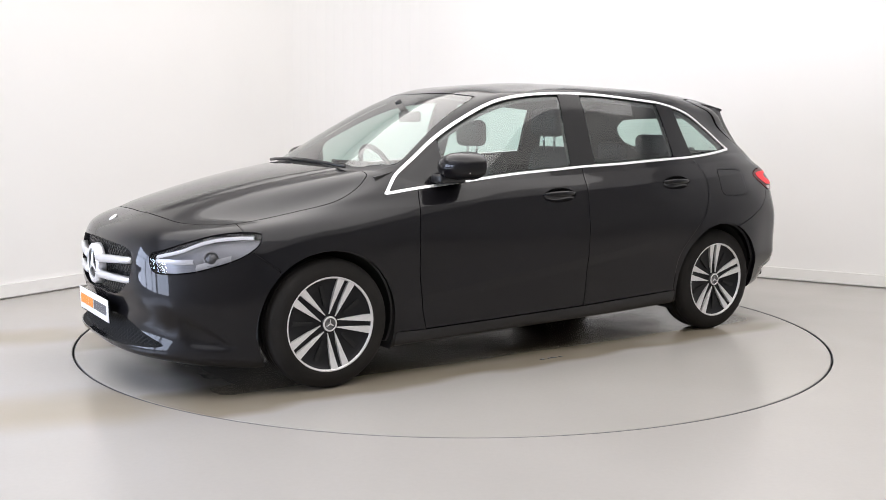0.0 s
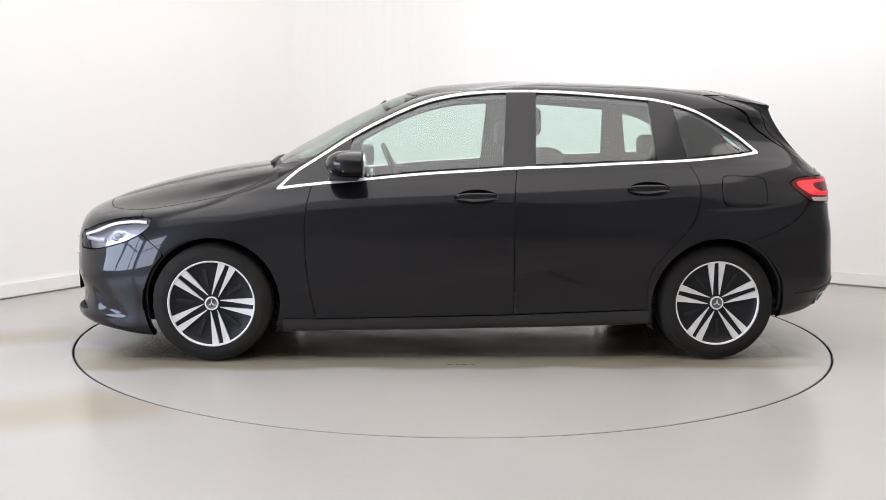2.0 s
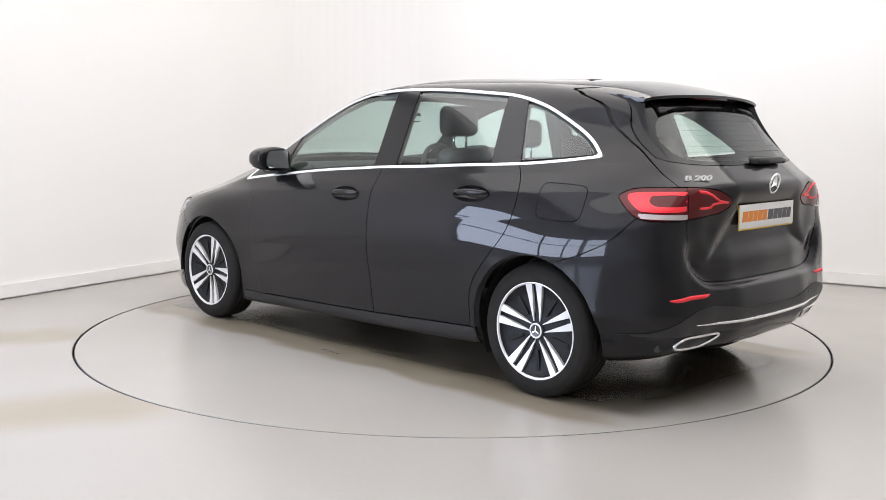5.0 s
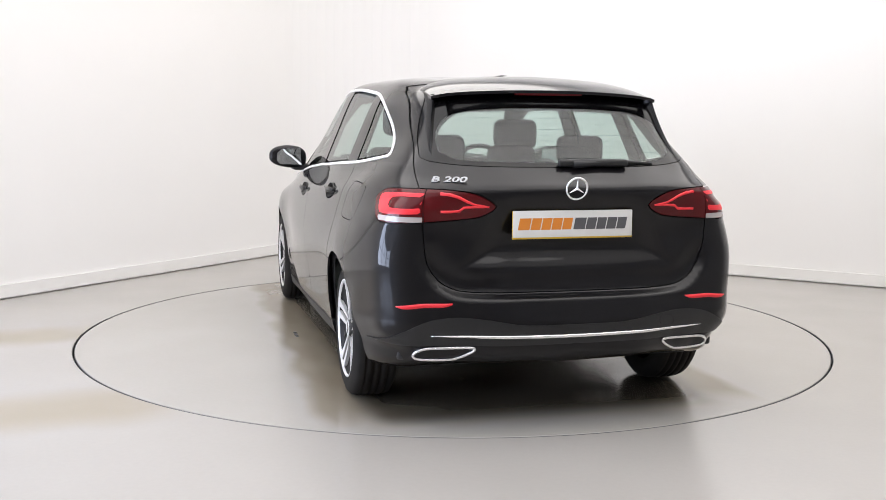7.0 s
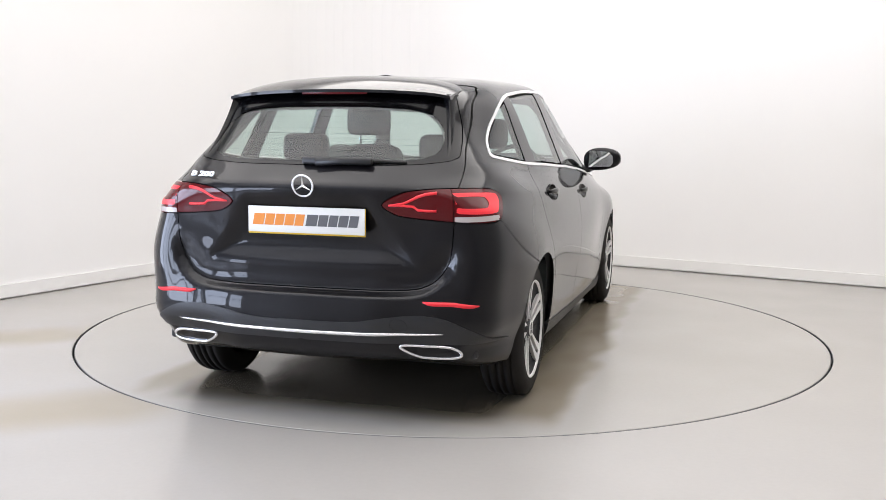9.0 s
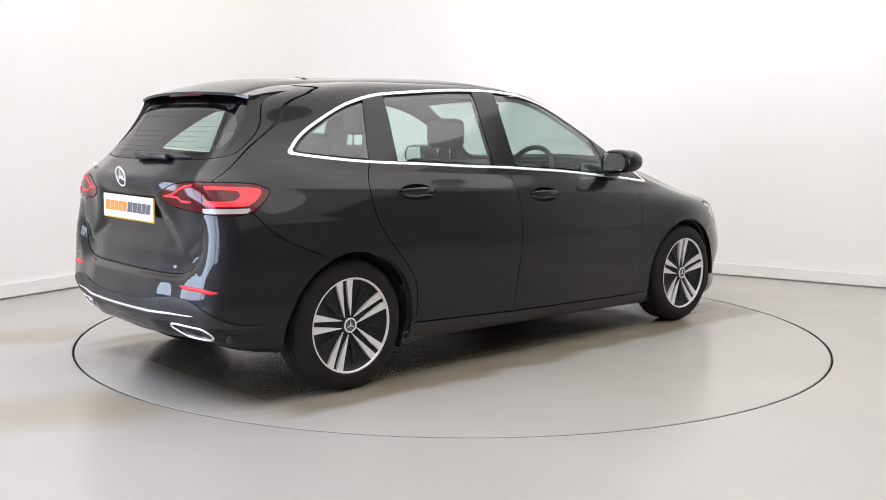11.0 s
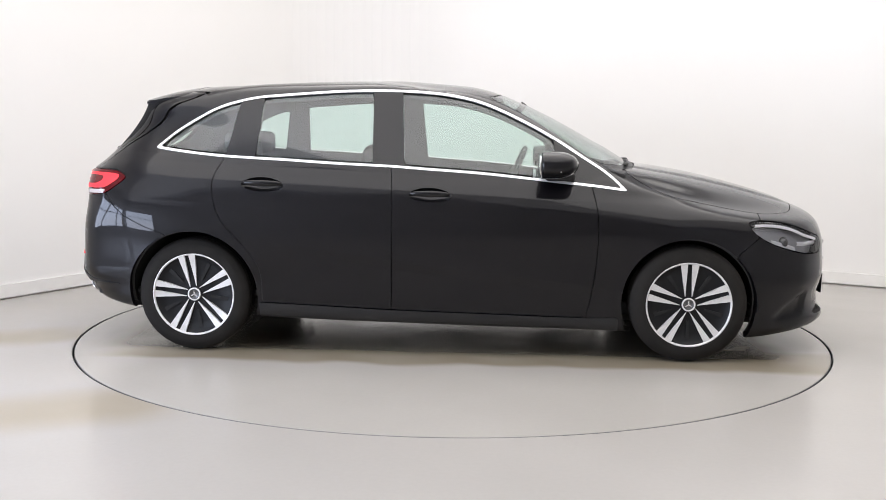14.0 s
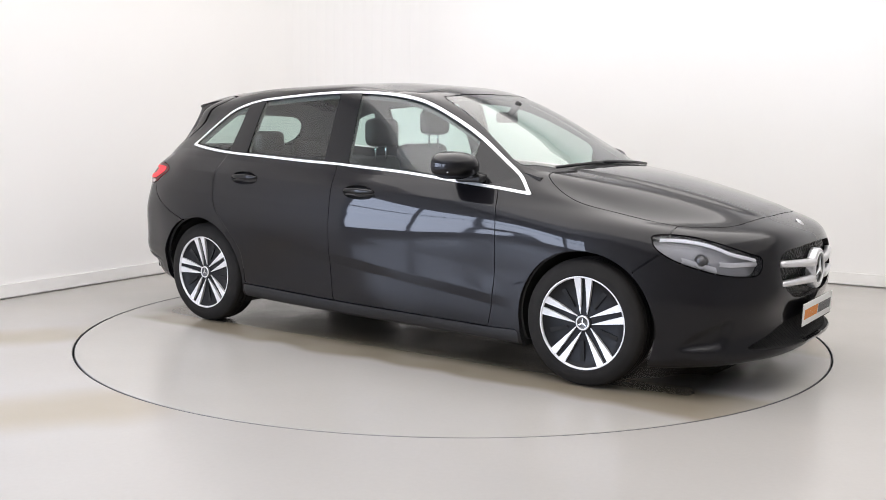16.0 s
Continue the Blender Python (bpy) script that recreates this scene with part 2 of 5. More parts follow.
# ---------- curves and level sets ----------
def spline_matrix(t, q):
    """Weights of a natural cubic spline with knots t, read at q."""
    n = len(t)
    h = np.diff(t)
    A, B = np.eye(n), np.zeros((n, n))
    for i in range(1, n - 1):
        A[i, i - 1], A[i, i], A[i, i + 1] = h[i - 1], 2 * (h[i - 1] + h[i]), h[i]
        B[i, i - 1], B[i, i], B[i, i + 1] = 6 / h[i - 1], -6 / h[i - 1] - 6 / h[i], 6 / h[i]
    M = np.linalg.solve(A, B)
    k = np.clip(np.searchsorted(t, q, side="right") - 1, 0, n - 2)
    W = np.zeros((len(q), n))
    r = np.arange(len(q))
    hk = h[k]
    a, b = (t[k + 1] - q) / hk, (q - t[k]) / hk
    W[r, k] += a
    W[r, k + 1] += b
    return W + ((a ** 3 - a) * hk ** 2 / 6)[:, None] * M[k] + ((b ** 3 - b) * hk ** 2 / 6)[:, None] * M[k + 1]


def curve(points, n=8, closed=False):
    """A smooth curve through points, n steps to a span (Catmull-Rom)."""
    P = np.array(points, float)
    N = len(P)
    out = []
    for i in range(N if closed else N - 1):
        if closed:
            p0, p1, p2, p3 = P[(i - 1) % N], P[i], P[(i + 1) % N], P[(i + 2) % N]
        else:
            p1, p2 = P[i], P[i + 1]
            p0 = P[i - 1] if i else 2 * p1 - p2
            p3 = P[i + 2] if i + 2 < N else 2 * p2 - p1
        for s in np.arange(n) / n:
            out.append(0.5 * (2 * p1 + (p2 - p0) * s + (2 * p0 - 5 * p1 + 4 * p2 - p3) * s * s + (3 * p1 - p0 - 3 * p2 + p3) * s ** 3))
    if not closed:
        out.append(P[-1])
    return np.array(out)


def signed(U, Z, poly):
    """Distance of (U, Z) from a closed outline, negative inside."""
    P = np.asarray(poly, float)
    Q = np.roll(P, -1, axis=0)
    best = np.full(len(U), 1e9)
    inside = np.zeros(len(U), bool)
    for (ax, az), (bx, bz) in zip(P, Q):
        ex, ez = bx - ax, bz - az
        L = ex * ex + ez * ez
        if L < 1e-14:
            continue
        s = np.clip(((U - ax) * ex + (Z - az) * ez) / L, 0, 1)
        best = np.minimum(best, (U - ax - s * ex) ** 2 + (Z - az - s * ez) ** 2)
        if az != bz:
            hit = ((az > Z) != (bz > Z)) & (U < (bx - ax) * (Z - az) / (bz - az) + ax)
            inside ^= hit
    d = np.sqrt(best)
    return np.where(inside, -d, d)


class Skin:
    """A triangle sheet with smooth normals, that can be cut along level sets."""

    def __init__(self, V, F, N):
        self.V, self.F, self.N = V, F, N

    def cut(self, phi):
        """The part where phi < 0, cut exactly along phi = 0."""
        V, F, N = self.V, self.F, self.N
        s = phi < 0
        n = s[F].sum(1)
        out = [F[n == 3]]
        extra = []
        one, two = F[n == 1], F[n == 2]

        def turn(T, flag):
            k = np.argmax(flag, axis=1)
            r = np.arange(len(T))
            return T[r, k], T[r, (k + 1) % 3], T[r, (k + 2) % 3]
        a, b, c = turn(one, s[one])
        o, p, q = turn(two, ~s[two])
        E = np.concatenate([np.stack([a, b], 1), np.stack([a, c], 1), np.stack([o, p], 1), np.stack([o, q], 1)])
        if len(E):
            Es = np.sort(E, axis=1)
            U, inv = np.unique(Es, axis=0, return_inverse=True)
            inv = inv.reshape(-1)
            t = (phi[U[:, 0]] / (phi[U[:, 0]] - phi[U[:, 1]]))[:, None]
            nv = V[U[:, 0]] * (1 - t) + V[U[:, 1]] * t
            nn = N[U[:, 0]] * (1 - t) + N[U[:, 1]] * t
            nn /= np.linalg.norm(nn, axis=1, keepdims=True) + 1e-12
            ids = inv + len(V)
            i1, i2 = len(one), len(two)
            ab, ac, op, oq = ids[:i1], ids[i1:2 * i1], ids[2 * i1:2 * i1 + i2], ids[2 * i1 + i2:]
            extra = [np.stack([a, ab, ac], 1), np.stack([p, q, oq], 1), np.stack([p, oq, op], 1)]
            V, N = np.concatenate([V, nv]), np.concatenate([N, nn])
        F = np.concatenate(out + extra)
        used, F = np.unique(F, return_inverse=True)
        return Skin(V[used], F.reshape(-1, 3), N[used])

    def mirrored(self):
        s = np.array([1, -1, 1.0])
        return Skin(self.V * s, self.F[:, ::-1], self.N * s)

    def both(self):
        """With its mirror image, welded along the middle."""
        o = self.mirrored()
        V, F, N = np.concatenate([self.V, o.V]), np.concatenate([self.F, o.F + len(self.V)]), np.concatenate([self.N, o.N])
        key = np.round(V * 20000).astype(np.int64)
        _, first, inv = np.unique(key, axis=0, return_index=True, return_inverse=True)
        F = inv.reshape(-1)[F]
        ok = (F[:, 0] != F[:, 1]) & (F[:, 1] != F[:, 2]) & (F[:, 0] != F[:, 2])
        return Skin(V[first], F[ok], N[first])

    def offset(self, d):
        return Skin(self.V + self.N * d, self.F, self.N)

    def slab(self, depth):
        """The sheet with its edges turned inwards by depth."""
        F = self.F
        E = np.concatenate([F[:, [0, 1]], F[:, [1, 2]], F[:, [2, 0]]])
        key = E[:, 0].astype(np.int64) * (len(self.V) + 1) + E[:, 1]
        rev = E[:, 1].astype(np.int64) * (len(self.V) + 1) + E[:, 0]
        B = E[~np.isin(key, rev)]
        n = len(self.V)
        k = len(B)
        a, b = self.V[B[:, 0]], self.V[B[:, 1]]
        na, nb = self.N[B[:, 0]], self.N[B[:, 1]]
        side = np.cross(b - a, (na + nb) / 2)
        side /= np.linalg.norm(side, axis=1, keepdims=True) + 1e-12
        V = np.concatenate([self.V, a, b, b - nb * depth, a - na * depth])
        N = np.concatenate([self.N, side, side, side, side])
        r = np.arange(k)
        q = np.stack([n + k + r, n + r, n + 3 * k + r, n + 2 * k + r], 1)
        F2 = np.concatenate([F, q[:, [0, 1, 2]], q[:, [0, 2, 3]]])
        return Skin(V, F2, N)

    def build(self, name, mat, parent, label="", depth=0.012):
        s = self.slab(depth) if depth else self
        return from_arrays(name, s.V, s.F, mat, parent, label, s.N)


# ---------- the car's skin: level curves from nose to tail, half a car ----------
RINGS = [
    # under edge
    [(2.02, 0, .15), (1.98, .35, .15), (1.86, .62, .14), (1.70, .76, .13), (1.36, .80, .14), (1.0, .79, .155), (.5, .79, .16), (-.25, .79, .175),
     (-.95, .79, .195), (-1.36, .80, .21), (-1.72, .78, .225), (-1.92, .66, .25), (-2.0, .35, .27), (-2.02, 0, .27)],
    # lip
    [(2.21, 0, .195), (2.182, .35, .187), (2.035, .62, .173), (1.78, .79, .15), (1.36, .845, .16), (1.0, .83, .165), (.5, .825, .175), (-.25, .825, .185),
     (-.95, .825, .205), (-1.36, .84, .23), (-1.74, .82, .25), (-1.98, .69, .28), (-2.065, .35, .30), (-2.075, 0, .31)],
    # sill
    [(2.21, 0, .275), (2.182, .35, .275), (2.045, .62, .265), (1.80, .80, .25), (1.36, .865, .25), (1.0, .85, .25), (.5, .85, .25), (-.25, .85, .26),
     (-.95, .85, .28), (-1.36, .865, .31), (-1.76, .845, .33), (-2.025, .70, .36), (-2.105, .35, .38), (-2.115, 0, .38)],
    # low door
    [(2.205, 0, .42), (2.18, .35, .43), (2.075, .62, .43), (1.83, .81, .43), (1.36, .885, .44), (1.0, .865, .45), (.5, .872, .45), (-.25, .875, .45),
     (-.95, .872, .46), (-1.36, .885, .47), (-1.78, .842, .49), (-2.035, .695, .51), (-2.10, .35, .54), (-2.105, 0, .54)],
    # mid door
    [(2.215, 0, .58), (2.185, .35, .58), (2.075, .60, .585), (1.83, .788, .60), (1.36, .885, .66), (1.0, .87, .64), (.5, .882, .64), (-.25, .888, .64),
     (-.95, .882, .65), (-1.36, .885, .67), (-1.80, .842, .66), (-2.02, .70, .66), (-2.055, .35, .67), (-2.06, 0, .67)],
    # shoulder
    [(2.175, 0, .75), (2.14, .35, .75), (2.0, .60, .75), (1.76, .752, .755), (1.36, .845, .80), (1.0, .86, .80), (.5, .872, .81), (-.25, .878, .82),
     (-.95, .872, .83), (-1.36, .86, .84), (-1.80, .818, .84), (-2.005, .69, .84), (-2.048, .35, .84), (-2.048, 0, .84)],
    # handles, bonnet's front
    [(2.0, 0, .842), (1.95, .35, .832), (1.80, .55, .815), (1.6, .70, .815), (1.25, .775, .865), (.97, .815, .875), (.5, .842, .90), (-.25, .85, .92),
     (-.95, .842, .93), (-1.36, .825, .94), (-1.80, .76, .95), (-2.015, .645, .96), (-2.07, .35, .965), (-2.085, 0, .97)],
    # bonnet's middle
    [(1.55, 0, .97), (1.51, .33, .96), (1.42, .54, .935), (1.28, .66, .915), (1.07, .765, .93), (.88, .802, .925), (.46, .825, .945), (-.25, .825, .975),
     (-.95, .815, 1.0), (-1.36, .785, 1.015), (-1.74, .73, 1.03), (-1.965, .615, 1.03), (-2.04, .33, 1.03), (-2.055, 0, 1.03)],
    # belt and cowl
    [(1.10, 0, 1.045), (1.07, .33, 1.04), (1.01, .55, 1.035), (.95, .67, 1.025), (.89, .735, 1.0), (.76, .785, .965), (.40, .80, .985), (-.25, .80, 1.03),
     (-.95, .785, 1.065), (-1.36, .74, 1.09), (-1.68, .685, 1.10), (-1.885, .60, 1.095), (-1.975, .32, 1.085), (-1.99, 0, 1.08)],
]
UPPER = [
    RINGS[-1],
    [(.74, 0, 1.26), (.72, .33, 1.25), (.66, .52, 1.235), (.61, .60, 1.225), (.55, .645, 1.215), (.45, .68, 1.20), (.2, .705, 1.215), (-.25, .715, 1.24),
     (-.95, .70, 1.26), (-1.3, .66, 1.27), (-1.55, .618, 1.265), (-1.725, .555, 1.265), (-1.795, .29, 1.265), (-1.81, 0, 1.265)],
    [(.24, 0, 1.475), (.23, .30, 1.468), (.19, .47, 1.445), (.15, .54, 1.435), (.08, .575, 1.43), (0, .595, 1.44), (-.12, .608, 1.448), (-.35, .615, 1.452),
     (-.95, .60, 1.435), (-1.2, .595, 1.420), (-1.42, .575, 1.405), (-1.575, .515, 1.408), (-1.645, .27, 1.417), (-1.66, 0, 1.422)],
    [(.05, 0, 1.503), (.04, .27, 1.496), (.0, .42, 1.476), (-.03, .49, 1.466), (-.1, .52, 1.47), (-.18, .54, 1.478), (-.28, .548, 1.484), (-.42, .55, 1.487),
     (-.85, .54, 1.478), (-1.08, .53, 1.472), (-1.27, .497, 1.462), (-1.40, .42, 1.463), (-1.47, .22, 1.472), (-1.49, 0, 1.477)],
    [(-.2, 0, 1.522), (-.2, .18, 1.519), (-.22, .29, 1.511), (-.25, .34, 1.507), (-.3, .36, 1.507), (-.36, .37, 1.509), (-.42, .375, 1.51), (-.5, .375, 1.51),
     (-.8, .365, 1.504), (-.95, .35, 1.497), (-1.08, .32, 1.49), (-1.17, .27, 1.487), (-1.22, .15, 1.492), (-1.24, 0, 1.494)],
    [(-.4, 0, 1.525), (-.42, 0, 1.525), (-.44, 0, 1.525), (-.47, 0, 1.525), (-.5, 0, 1.525), (-.53, 0, 1.524), (-.56, 0, 1.524), (-.6, 0, 1.523),
     (-.72, 0, 1.521), (-.8, 0, 1.519), (-.87, 0, 1.517), (-.92, 0, 1.515), (-.97, 0, 1.513), (-1.0, 0, 1.512)],
]


def loft(rings, nu, nv):
    R = np.array(rings, float)
    flip = np.array([1, -1, 1.0])
    step = np.linalg.norm(np.diff(np.array(RINGS[3:6], float), axis=1), axis=2).mean(0)
    k = np.concatenate([[0], np.cumsum(step)])
    pad = 3
    kk = np.concatenate([-k[pad:0:-1], k, 2 * k[-1] - k[-2:-2 - pad:-1]])
    RR = np.concatenate([R[:, pad:0:-1] * flip, R, R[:, -2:-2 - pad:-1] * flip], axis=1)
    Wu = spline_matrix(kk, np.linspace(0, k[-1], nu))
    G = np.einsum("us,rsc->ruc", Wu, RR)
    d = np.linalg.norm(np.diff(G, axis=0), axis=2).mean(1)
    kv = np.concatenate([[0], np.cumsum(d)])
    Wv = spline_matrix(kv, np.linspace(0, kv[-1], nv))
    return np.einsum("vr,ruc->vuc", Wv, G)


def skin_of(G):
    nv, nu, _ = G.shape
    V = G.reshape(-1, 3)
    i = (np.arange(nv - 1)[:, None] * nu + np.arange(nu - 1)[None]).ravel()
    F = np.concatenate([np.stack([i, i + 1, i + nu + 1], 1), np.stack([i, i + nu + 1, i + nu], 1)])
    fn = np.cross(V[F[:, 1]] - V[F[:, 0]], V[F[:, 2]] - V[F[:, 0]])
    N = np.zeros_like(V)
    for j in range(3):
        np.add.at(N, F[:, j], fn)
    mid = np.abs(V[:, 1]) < 1e-6
    N[mid, 1] = 0
    N /= np.linalg.norm(N, axis=1, keepdims=True) + 1e-12
    ok = np.linalg.norm(fn, axis=1) > 1e-10
    return Skin(V, F[ok], N)


LOW = loft(RINGS, 260, 150)
UP = loft(UPPER, 260, 64)
LOW[:, [0, -1], 1] = 0
UP[:, [0, -1], 1] = 0


def fade(v, lo, hi):
    t = np.clip((v - lo) / (hi - lo), 0, 1)
    return t * t * (3 - 2 * t)


def fair(G, rounds):
    """Evens out the flanks, so that reflections run straight along them."""
    x, y, z = G[..., 0], G[..., 1].copy(), G[..., 2]
    hold = fade(x, -1.75, -1.35) * (1 - fade(x, 1.25, 1.6)) * fade(z, .30, .42) * (1 - fade(z, .93, 1.0)) * fade(y, .6, .7)
    for _ in range(rounds):
        m = y.copy()
        m[:, 1:-1] = .5 * y[:, 1:-1] + .25 * (y[:, 2:] + y[:, :-2])
        m[1:-1] = .5 * m[1:-1] + .25 * (m[2:] + m[:-2])
        y += hold * (m - y)
    G[..., 1] = y + .012 * hold * np.exp(-((z - .69) / .15) ** 2)


fair(LOW, 45)
GRID = np.concatenate([LOW, UP[1:]])


# shallow three-cornered hollow low on the nose's corners, along (y - x, z)
VANE = curve([(-1.345, .385), (-1.30, .382), (-1.12, .31), (-1.02, .236), (-1.05, .222), (-1.20, .226), (-1.30, .245), (-1.34, .31)], 5, True)


# outline of the tailgate, seen from behind
GATE = np.concatenate([curve([(0, .577), (.309, .578), (.45, .583), (.52, .60), (.575, .64), (.617, .72), (.632, .86), (.637, .99), (.63, 1.093), (.602, 1.187), (.578, 1.36), (.555, 1.42), (.48, 1.443), (0, 1.452)], 5)])


def trim_corners(G):
    """Tucks in the tail's corners, fills out the nose's and narrows the rear pillars."""
    x, y, z = G[..., 0].copy(), G[..., 1].copy(), G[..., 2]
    low = 1 - fade(z, .33, .47)
    tail = fade(-x, 1.75, 2.0) * fade(y, .28, .5) * (1 - .6 * fade(y, .60, .72))
    corner = np.exp(-((x + 1.95) ** 2 + (y - .745) ** 2) / .12 ** 2) * fade(z, .32, .42) * (1 - .5 * fade(z, .68, .86)) * (1 - fade(z, .90, .97))
    G[..., 0] += tail * (.026 + .022 * low) - .018 * corner
    G[..., 1] += .022 * corner
    G[..., 1] -= fade(-x, 1.55, 1.75) * fade(y, .5, .7) * .030 * low
    G[..., 0] += .018 * fade(x, 1.8, 2.0) * fade(y, .25, .6) * (1 - fade(z, .62, .72))
    G[..., 1] -= .018 * fade(-x, 1.2, 1.6) * fade(z, 1.08, 1.2) * fade(y, .3, .5)
    G[..., 1] += .012 * fade(-x, 1.75, 1.95) * fade(z, .86, .93) * (1 - fade(z, 1.0, 1.06)) * fade(y, .5, .65)


def press_lines(G):
    """Pressed lines of the panels: creases along the handles and low on the doors, a raised bonnet middle, a ledge under the tailgate."""
    x, y, z = G[..., 0].copy(), G[..., 1].copy(), G[..., 2].copy()
    side = fade(y, .68, .78) * fade(x, -1.85, -1.55) * (1 - fade(x, .95, 1.35))
    zc = .862 + .046 * (.85 - x)
    d = z - zc
    soft = np.sqrt(d * d + .005 ** 2)
    G[..., 1] += side * .0105 * np.clip(1 - soft / np.where(d > 0, .085, .13), 0, 1)
    door = fade(y, .68, .78) * fade(x, -1.1, -.15) * (1 - fade(x, .78, 1.0))
    d = z - (.50 - .12 * x)
    soft = np.sqrt(d * d + .012 ** 2)
    G[..., 1] += door * .0065 * np.clip(1 - soft / np.where(d > 0, .13, .050), 0, 1)
    corner = signed((y - x).ravel(), z.ravel(), VANE).reshape(x.shape)
    push = fade(-corner, 0, .035) * (x > 1.5) * .016
    G[..., 0] -= push * .6
    G[..., 1] -= push * .8
    hood = fade(z, .76, .84) * fade(x, .85, .98) * (1 - fade(x, 1.93, 2.06))
    yr = .27 + .17 * (2.0 - x)
    G[..., 2] += hood * .008 * (1 - fade(y, yr - .03, yr + .03))
    d = signed(y.ravel(), z.ravel(), np.concatenate([GATE, GATE[::-1] * (-1, 1)])).reshape(x.shape)
    G[..., 0] += .030 * (x < -1.7) * (1 - fade(z, .66, .80)) * fade(d, -.13, -.008) * (1 - fade(d, -.002, .032))
    well = signed(y.ravel(), z.ravel(), np.array([(.27, .955), (.45, .69), (-.45, .69), (-.27, .955)])).reshape(x.shape)
    G[..., 0] += (.020 + .06 * np.clip(.955 - z, 0, .3)) * (x < -1.7) * fade(-well, -.035, .075)


trim_corners(GRID)
press_lines(GRID)
MASTER = skin_of(GRID)

# ---------- the room: two white walls in view, closed behind ----------

def wall_strip(name, path, z0, z1, thick, mat, label, out=1):
    """An upright slab along a line in plan, thick to its outer side."""
    P = [Vector((p[0], p[1], 0)) for p in path]
    bm = bmesh.new()
    rows = []
    for i, p in enumerate(P):
        a, b = P[max(i - 1, 0)], P[min(i + 1, len(P) - 1)]
        t = (b - a).normalized()
        n = Vector((-t.y, t.x, 0)) * out
        q = p + n * thick
        rows.append([bm.verts.new((c.x, c.y, z)) for c, z in ((p, z0), (p, z1), (q, z1), (q, z0))])
    for A, B in zip(rows, rows[1:]):
        for k in range(4):
            bm.faces.new((A[k], A[(k + 1) % 4], B[(k + 1) % 4], B[k]))
    bm.faces.new(rows[0])
    bm.faces.new(rows[-1][::-1])
    bmesh.ops.recalc_face_normals(bm, faces=list(bm.faces))
    ob = mesh_ob(name, bm, mat, smooth=False)
    return tagged(ob, label, "wall", kind="structure")


def cove_path(inset=0.0):
    """Plan line of the two walls in view, with the rounded corner."""
    c = CORNER + (ALONG_L + ALONG_R) * COVE
    out = [CORNER + ALONG_L * WALL_L + ALONG_R * inset]
    for k in range(17):
        a = k / 16 * math.pi / 2
        out.append(c - ALONG_R * (COVE - inset) * math.cos(a) - ALONG_L * (COVE - inset) * math.sin(a))
    out.append(CORNER + ALONG_R * LEN_R + ALONG_L * inset)
    return out


wall_strip("wall_studio", cove_path(), 0, CEIL, 0.15, WALL, "white painted studio wall with a rounded corner")
sk = wall_strip("baseboard", cove_path(0.022), 0.012, 0.105, 0.020, SKIRT, "white painted skirting board along the studio walls")
sk["category"] = "skirting board"
BACKWALL = material("grey_workshop_wall", (0.50, 0.49, 0.47), 0.8, noise_scale=1.5, noise_amt=0.12)
# back wall with the daylight window opening
END_L = CORNER + ALONG_L * WALL_L
wall_strip("wall_end_low", [BACK_L, END_L], 0, WZ0, 0.15, BACKWALL, "grey painted wall below the daylight windows", 1)
wall_strip("wall_end_top", [BACK_L, END_L], WZ1, CEIL, 0.15, BACKWALL, "grey painted wall above the daylight windows", 1)
FRAME = material("dark_window_frame", (0.05, 0.05, 0.055), 0.5, noise_scale=8, noise_amt=0.2)


def window_bars(name, a, b, n, inward):
    """A framed window: posts and rails in an opening from a to b."""
    win = new(name)
    tagged(win, "dark framed workshop window with daylight", "window", kind="structure")
    d = (b - a).normalized()
    ang = math.degrees(math.atan2(d.y, d.x))
    L = (b - a).length
    win.matrix_local = Matrix.Translation(a + inward * 0.03) @ pose(0, 0, 0, 0, 0, ang)
    for k in range(n + 1):
        x = L * k / n
        part("window_post", bm_box(max(0, x - .035), min(L, x + .035), -.02, .02, WZ0, WZ1, .004), FRAME, win)
    for z in (WZ0 + .025, (WZ0 + WZ1) / 2 + .2, WZ1 - .025):
        part("window_rail", bm_box(.03, L - .03, -.016, .016, z - .022, z + .022, .004), FRAME, win)


window_bars("window_1", END_L, BACK_L, 3, ALONG_R)
window_bars("window_2", BACK_L + ALONG_R * WIN0, BACK_L + ALONG_R * WIN1, 1, -ALONG_L)
wall_strip("wall_back_low", [BACK_L, FAR], 0, WZ0, 0.15, BACKWALL, "grey painted wall below the daylight window", -1)
wall_strip("wall_back_top", [BACK_L, FAR], WZ1, CEIL, 0.15, BACKWALL, "grey painted wall above the daylight window", -1)
wall_strip("wall_back_end", [BACK_L, BACK_L + ALONG_R * WIN0], WZ0, WZ1, 0.15, BACKWALL, "grey painted wall beside the daylight window", -1)
wall_strip("wall_back_main", [BACK_L + ALONG_R * WIN1, FAR], WZ0, WZ1, 0.15, BACKWALL, "grey painted wall behind the camera", -1)
wall_strip("wall_side", [BACK_R, FAR], 0, CEIL, 0.15, BACKWALL, "grey painted workshop wall closing the room", 1)
bm = bmesh.new()
bm.faces.new([bm.verts.new((p.x, p.y, CEIL)) for p in (CORNER - ALONG_L * .2 - ALONG_R * .2, BACK_R - ALONG_L * .2 + ALONG_R * .2, FAR + (ALONG_L + ALONG_R) * .2, BACK_L + ALONG_L * .2 - ALONG_R * .2)])
g = bmesh.ops.extrude_face_region(bm, geom=list(bm.faces))
for v in g["geom"]:
    if isinstance(v, bmesh.types.BMVert):
        v.co.z += 0.12
bmesh.ops.recalc_face_normals(bm, faces=list(bm.faces))
